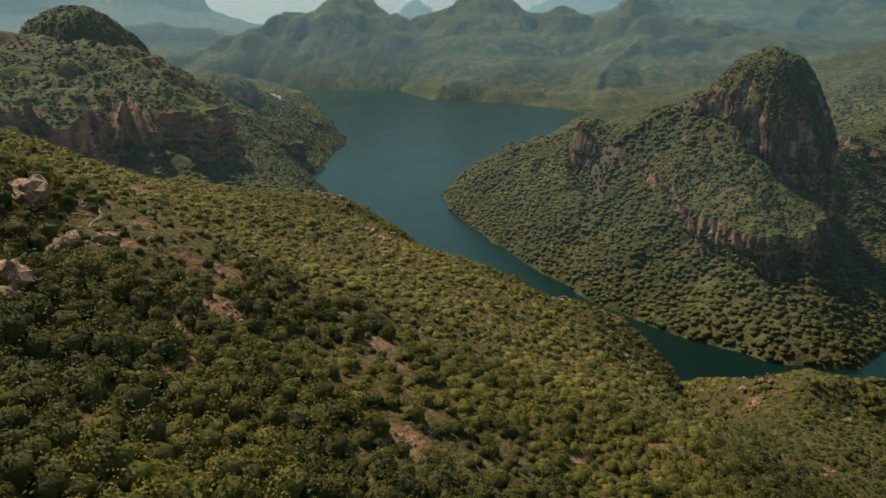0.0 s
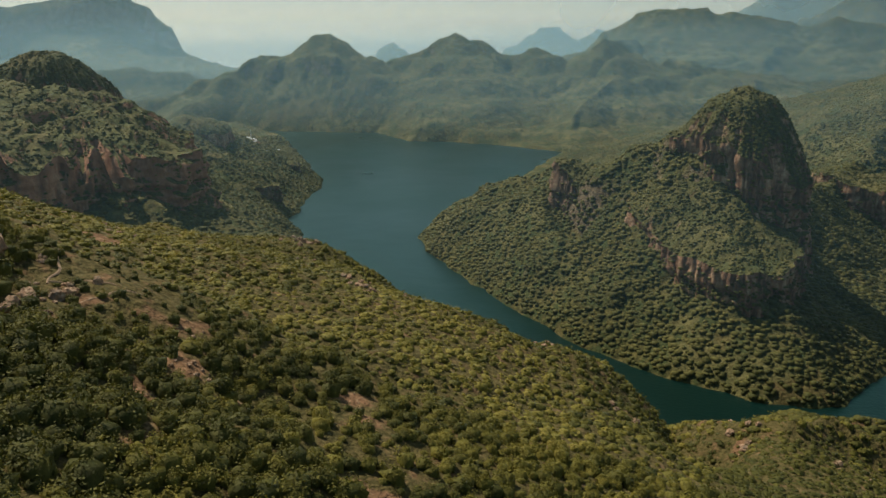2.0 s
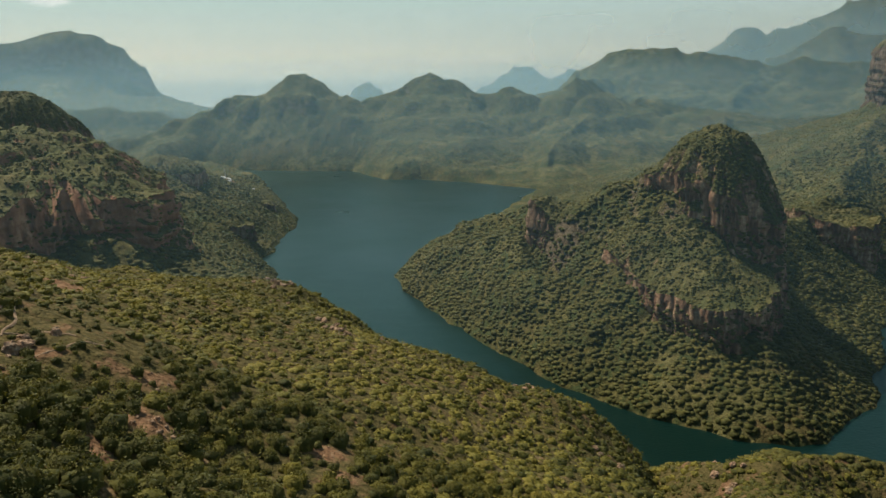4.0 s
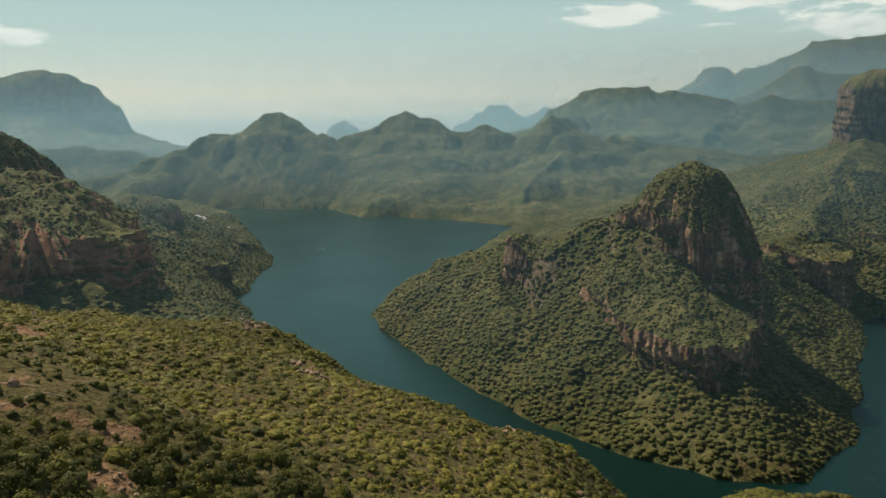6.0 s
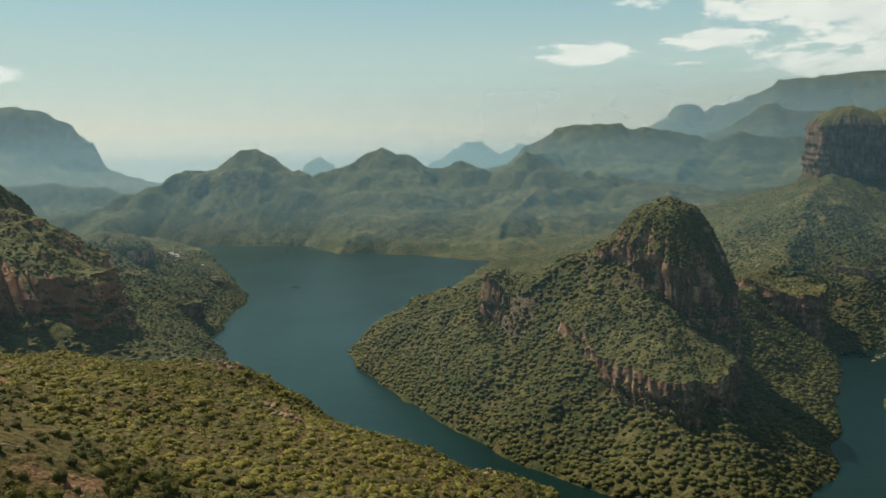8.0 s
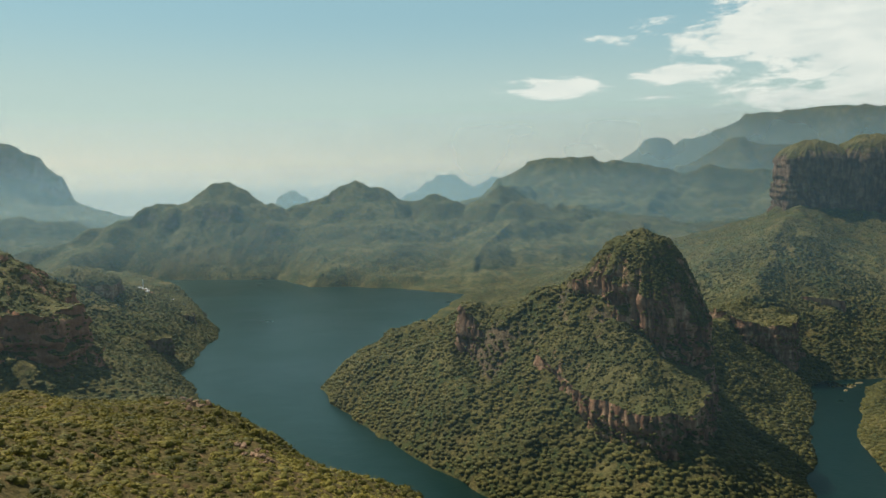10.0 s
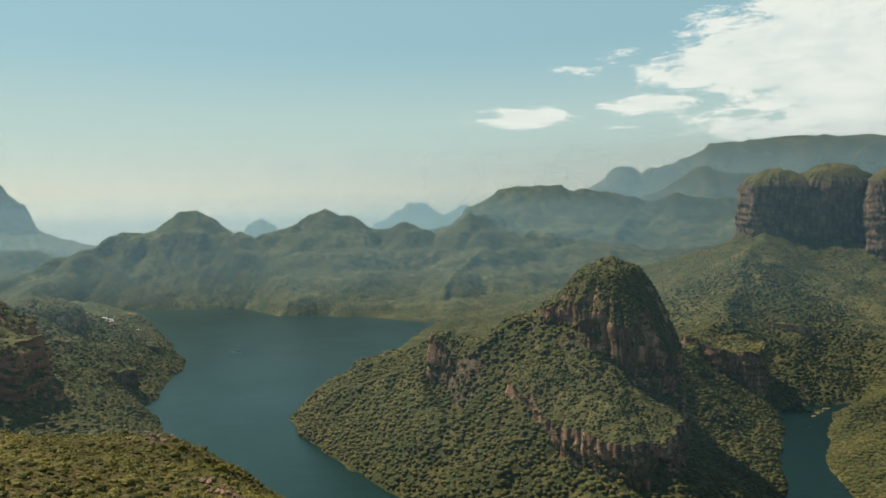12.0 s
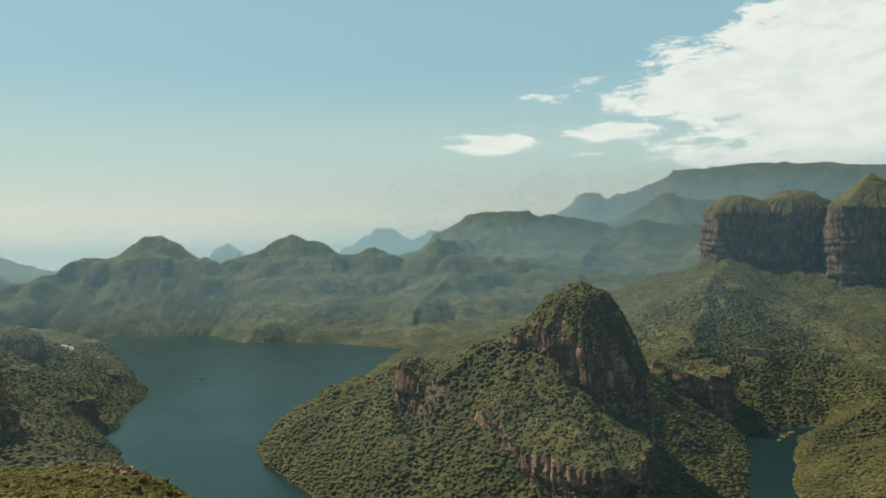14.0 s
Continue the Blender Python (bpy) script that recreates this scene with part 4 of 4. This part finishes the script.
boulder(-100, 183, 13, "large pale sandstone boulder above dark bushes", 60, 0.35, 12)
boulder(-80, 133, 12, "tall grey rock standing out of bushes", 20, 0.4)
boulder(-77, 127, 8, "tall grey rock standing out of bushes", 80, 0.4)
for k in range(11):
    boulder(-86 + 0.7 * k + rng.normal() * 1.2, 164 + 2.2 * k + rng.normal() * 1.5, rng.uniform(2.2, 5.0), "pale broken rock ledge on the hillside")
for bx, by, size, count in ((-82, 172, 2.2, 6), (-88, 188, 2.4, 6), (-55, 185, 1.6, 5), (-51, 166, 1.7, 9), (-53, 150, 1.6, 5), (-49, 129, 1.3, 4), (-8, 138, 1.6, 9), (31, 160, 1.8, 3), (-19, 186, 1.5, 3),
                            (58, 318, 4.5, 7), (80, 272, 3.6, 5), (152, 330, 4.2, 6), (158, 344, 4.5, 7), (186, 306, 4.0, 4), (-62, 468, 5.5, 8), (-33, 482, 6.5, 10), (-3, 312, 2.6, 3), (-112, 282, 4.5, 7),
                            (-132, 312, 4.5, 6), (72, 186, 1.4, 3), (94, 193, 1.5, 4), (136, 232, 2.4, 4)):
    for _ in range(count):
        boulder(bx + rng.normal() * size * 1.5, by + rng.normal() * size * 1.7, size * rng.uniform(0.5, 1.3))


# ---------------------------------------------------------------- hamlet on the headland, sandbar in the inlet
HAMLET = (-345, 1690)


def house(x, y, wide, deep, high, turn):
    """A small gabled house: four walls in one mesh, a pitched roof, a door and two windows."""
    thing = tagged(new("house"), "small white house with a pale roof on the headland", "house", "houses of the hamlet")
    bm = bmesh.new()
    bmesh.ops.create_cube(bm, size=1.0)
    for v in bm.verts:
        v.co = (v.co.x * wide, v.co.y * deep, (v.co.z + 0.5) * high)
    walls = bpy.data.meshes.new("wall")
    bm.to_mesh(walls)
    bm.free()
    walls.materials.append(PLASTER)
    new("wall", walls).parent = thing
    a, b, rise = wide / 2 + 0.4, deep / 2 + 0.4, deep * 0.32
    top = np.array([(-a, -b, high - 0.1), (a, -b, high - 0.1), (a, 0, high + rise), (-a, 0, high + rise), (a, b, high - 0.1), (-a, b, high - 0.1)])
    verts = np.concatenate([top, top - (0, 0, 0.25)])
    roof = mesh_from("roof", verts, np.array([(0, 1, 2, 3), (3, 2, 4, 5), (9, 8, 7, 6), (11, 10, 8, 9), (0, 6, 7, 1), (5, 4, 10, 11)]), TIN, False)
    new("roof", roof).parent = thing
    for name, at, w, h in (("door", 0.0, 0.9, 2.0), ("window", -0.3, 1.0, 1.0), ("window", 0.3, 1.0, 1.0)):
        low = 0.0 if name == "door" else 1.0
        px = at * wide
        box = np.array([(px - w / 2, -deep / 2 - 0.06, low), (px + w / 2, -deep / 2 - 0.06, low), (px + w / 2, -deep / 2 - 0.06, low + h), (px - w / 2, -deep / 2 - 0.06, low + h)])
        back = box + (0, 0.10, 0)
        me = mesh_from(name, np.concatenate([box, back]), np.array([(0, 1, 2, 3), (0, 4, 5, 1), (1, 5, 6, 2), (2, 6, 7, 3), (3, 7, 4, 0)]), BARK, False)
        new(name, me).parent = thing
    thing.matrix_basis = pose(x, y, float(sample(LAND, x, y)) - 0.3, 0, 0, turn)


for k in range(11):
    ahead, aside = (7 * (k % 3) - 7, 7.2 * (k // 3) - 16) if k < 9 else (4, 30 + 16 * (k - 9))
    house(HAMLET[0] + aside + rng.uniform(-2.2, 2.2), HAMLET[1] + 2.2 * ahead + rng.uniform(-4, 4), rng.uniform(3.2, 5.2), rng.uniform(3.0, 4.0), rng.uniform(2.2, 2.6), rng.uniform(-40, 40))


def mast(x, y, high):
    """A slender three-legged mast with cross bars and a small platform."""
    thing = tagged(new("mast"), "slender pale steel mast beside the hamlet", "mast")
    corners = [(math.cos(radians(a)), math.sin(radians(a))) for a in (90, 210, 330)]

    def bar(name, a, b, thick):
        a, b = Vector(a), Vector(b)
        bm = bmesh.new()
        bmesh.ops.create_cone(bm, cap_ends=True, segments=8, radius1=thick, radius2=thick * 0.8, depth=(b - a).length, matrix=Matrix.Translation((a + b) / 2) @ (b - a).to_track_quat("Z", "Y").to_matrix().to_4x4())
        me = bpy.data.meshes.new(name)
        bm.to_mesh(me)
        bm.free()
        me.materials.append(TIN)
        new(name, me).parent = thing

    for cx, cy in corners:
        bar("leg", (1.8 * cx, 1.8 * cy, -0.5), (0.5 * cx, 0.5 * cy, high), 0.28)
    for k in range(1, 7):
        f = k / 7
        r = 1.8 - 1.3 * f
        for (ax, ay), (bx, by) in zip(corners, corners[1:] + corners[:1]):
            bar("brace", (r * ax, r * ay, f * high), (r * bx, r * by, f * high), 0.14)
    bar("platform", (0, 0, high - 0.5), (0, 0, high), 1.1)
    thing.location = (x, y, float(sample(LAND, x, y)))


mast(-362, 1722, 24)


def sandbar(x, y, rx, ry, high, turn):
    a = np.linspace(0, 2 * np.pi, 48, endpoint=False)
    rows = []
    for f in np.linspace(1, 0.02, 9):
        r = f * (1 + 0.25 * fractal(np.cos(a) * 2 + x, np.sin(a) * 2, 1.0, 3, 77))
        lx, ly = rx * r * np.cos(a), ry * r * np.sin(a)
        c, s_ = math.cos(radians(turn)), math.sin(radians(turn))
        rows.append(np.stack([x + lx * c - ly * s_, y + lx * s_ + ly * c, high * (1 - f ** 2) - 0.4 + 0.2 * fractal(lx, ly, 6, 2, 78)], -1))
    tagged(new("sandbar", mesh_from("sandbar", np.concatenate(rows), grid_faces(9, 48, True), SAND)), "low sandy bar with grass in the inlet", "sandbar")


for bx, by, rx, ry, turn in ((628, 838, 12, 5, 30), (648, 850, 8, 3.5, 10), (610, 824, 6, 3, 40)):
    sandbar(bx, by, rx, ry, 1.2, turn)
x, y = 628 + rng.normal(size=16) * 11, 838 + rng.normal(size=16) * 5
w = widths(16, 2.0, 5.0)
planted("bushes", "low green bushes on the bars in the inlet", ROUND_BUSHES, x, y, np.full(16, 0.1), w, CLUMP, rng, True, 0.8, 0.17)


def footpath(points, wide=0.8):
    """A trodden path of pale earth that follows the ground."""
    xs, ys = [np.interp(np.linspace(0, len(points) - 1, 60), np.arange(len(points)), c) for c in zip(*points)]
    xs, ys = xs + 0.8 * ruffle(xs, ys, 5, 401), ys + 0.8 * ruffle(xs, ys, 5, 402)
    dx, dy = np.gradient(xs), np.gradient(ys)
    run = np.hypot(dx, dy)
    half = wide * (0.5 + 0.2 * ruffle(xs, ys, 3, 403))
    rows = []
    for side in (-1, -0.4, 0.4, 1):
        px, py = xs - side * half * dy / run, ys + side * half * dx / run
        rows.append(np.stack([px, py, sample(LAND, px, py) + (0.22 if abs(side) < 0.5 else -0.05)], -1))
    me = mesh_from("footpath", np.concatenate(rows), grid_faces(4, 60), EARTH)
    tagged(new("footpath", me), "narrow trodden path of pale dry earth", "path", kind="structure")


EARTH = make_plain("dry_earth", (0.15, 0.095, 0.058), (0.30, 0.21, 0.14), 0.9, 0.95)
footpath([(-86, 182), (-87, 187), (-88, 192), (-91, 198), (-93, 206)], 0.7)
footpath([(-86, 184), (-82, 188), (-78, 189), (-74, 190)], 0.6)
footpath([(-77, 176), (-73, 182), (-71, 188), (-67, 190)], 0.6)


# broken rock ribs among the bushes of the near slope
for bx, by, size, count in RIBS:
    for _ in range(count):
        boulder(bx + rng.normal() * size * 1.3, by + rng.normal() * size * 2.2, size * rng.uniform(0.6, 1.3), "brown broken rock among green bushes", None, 0.3)
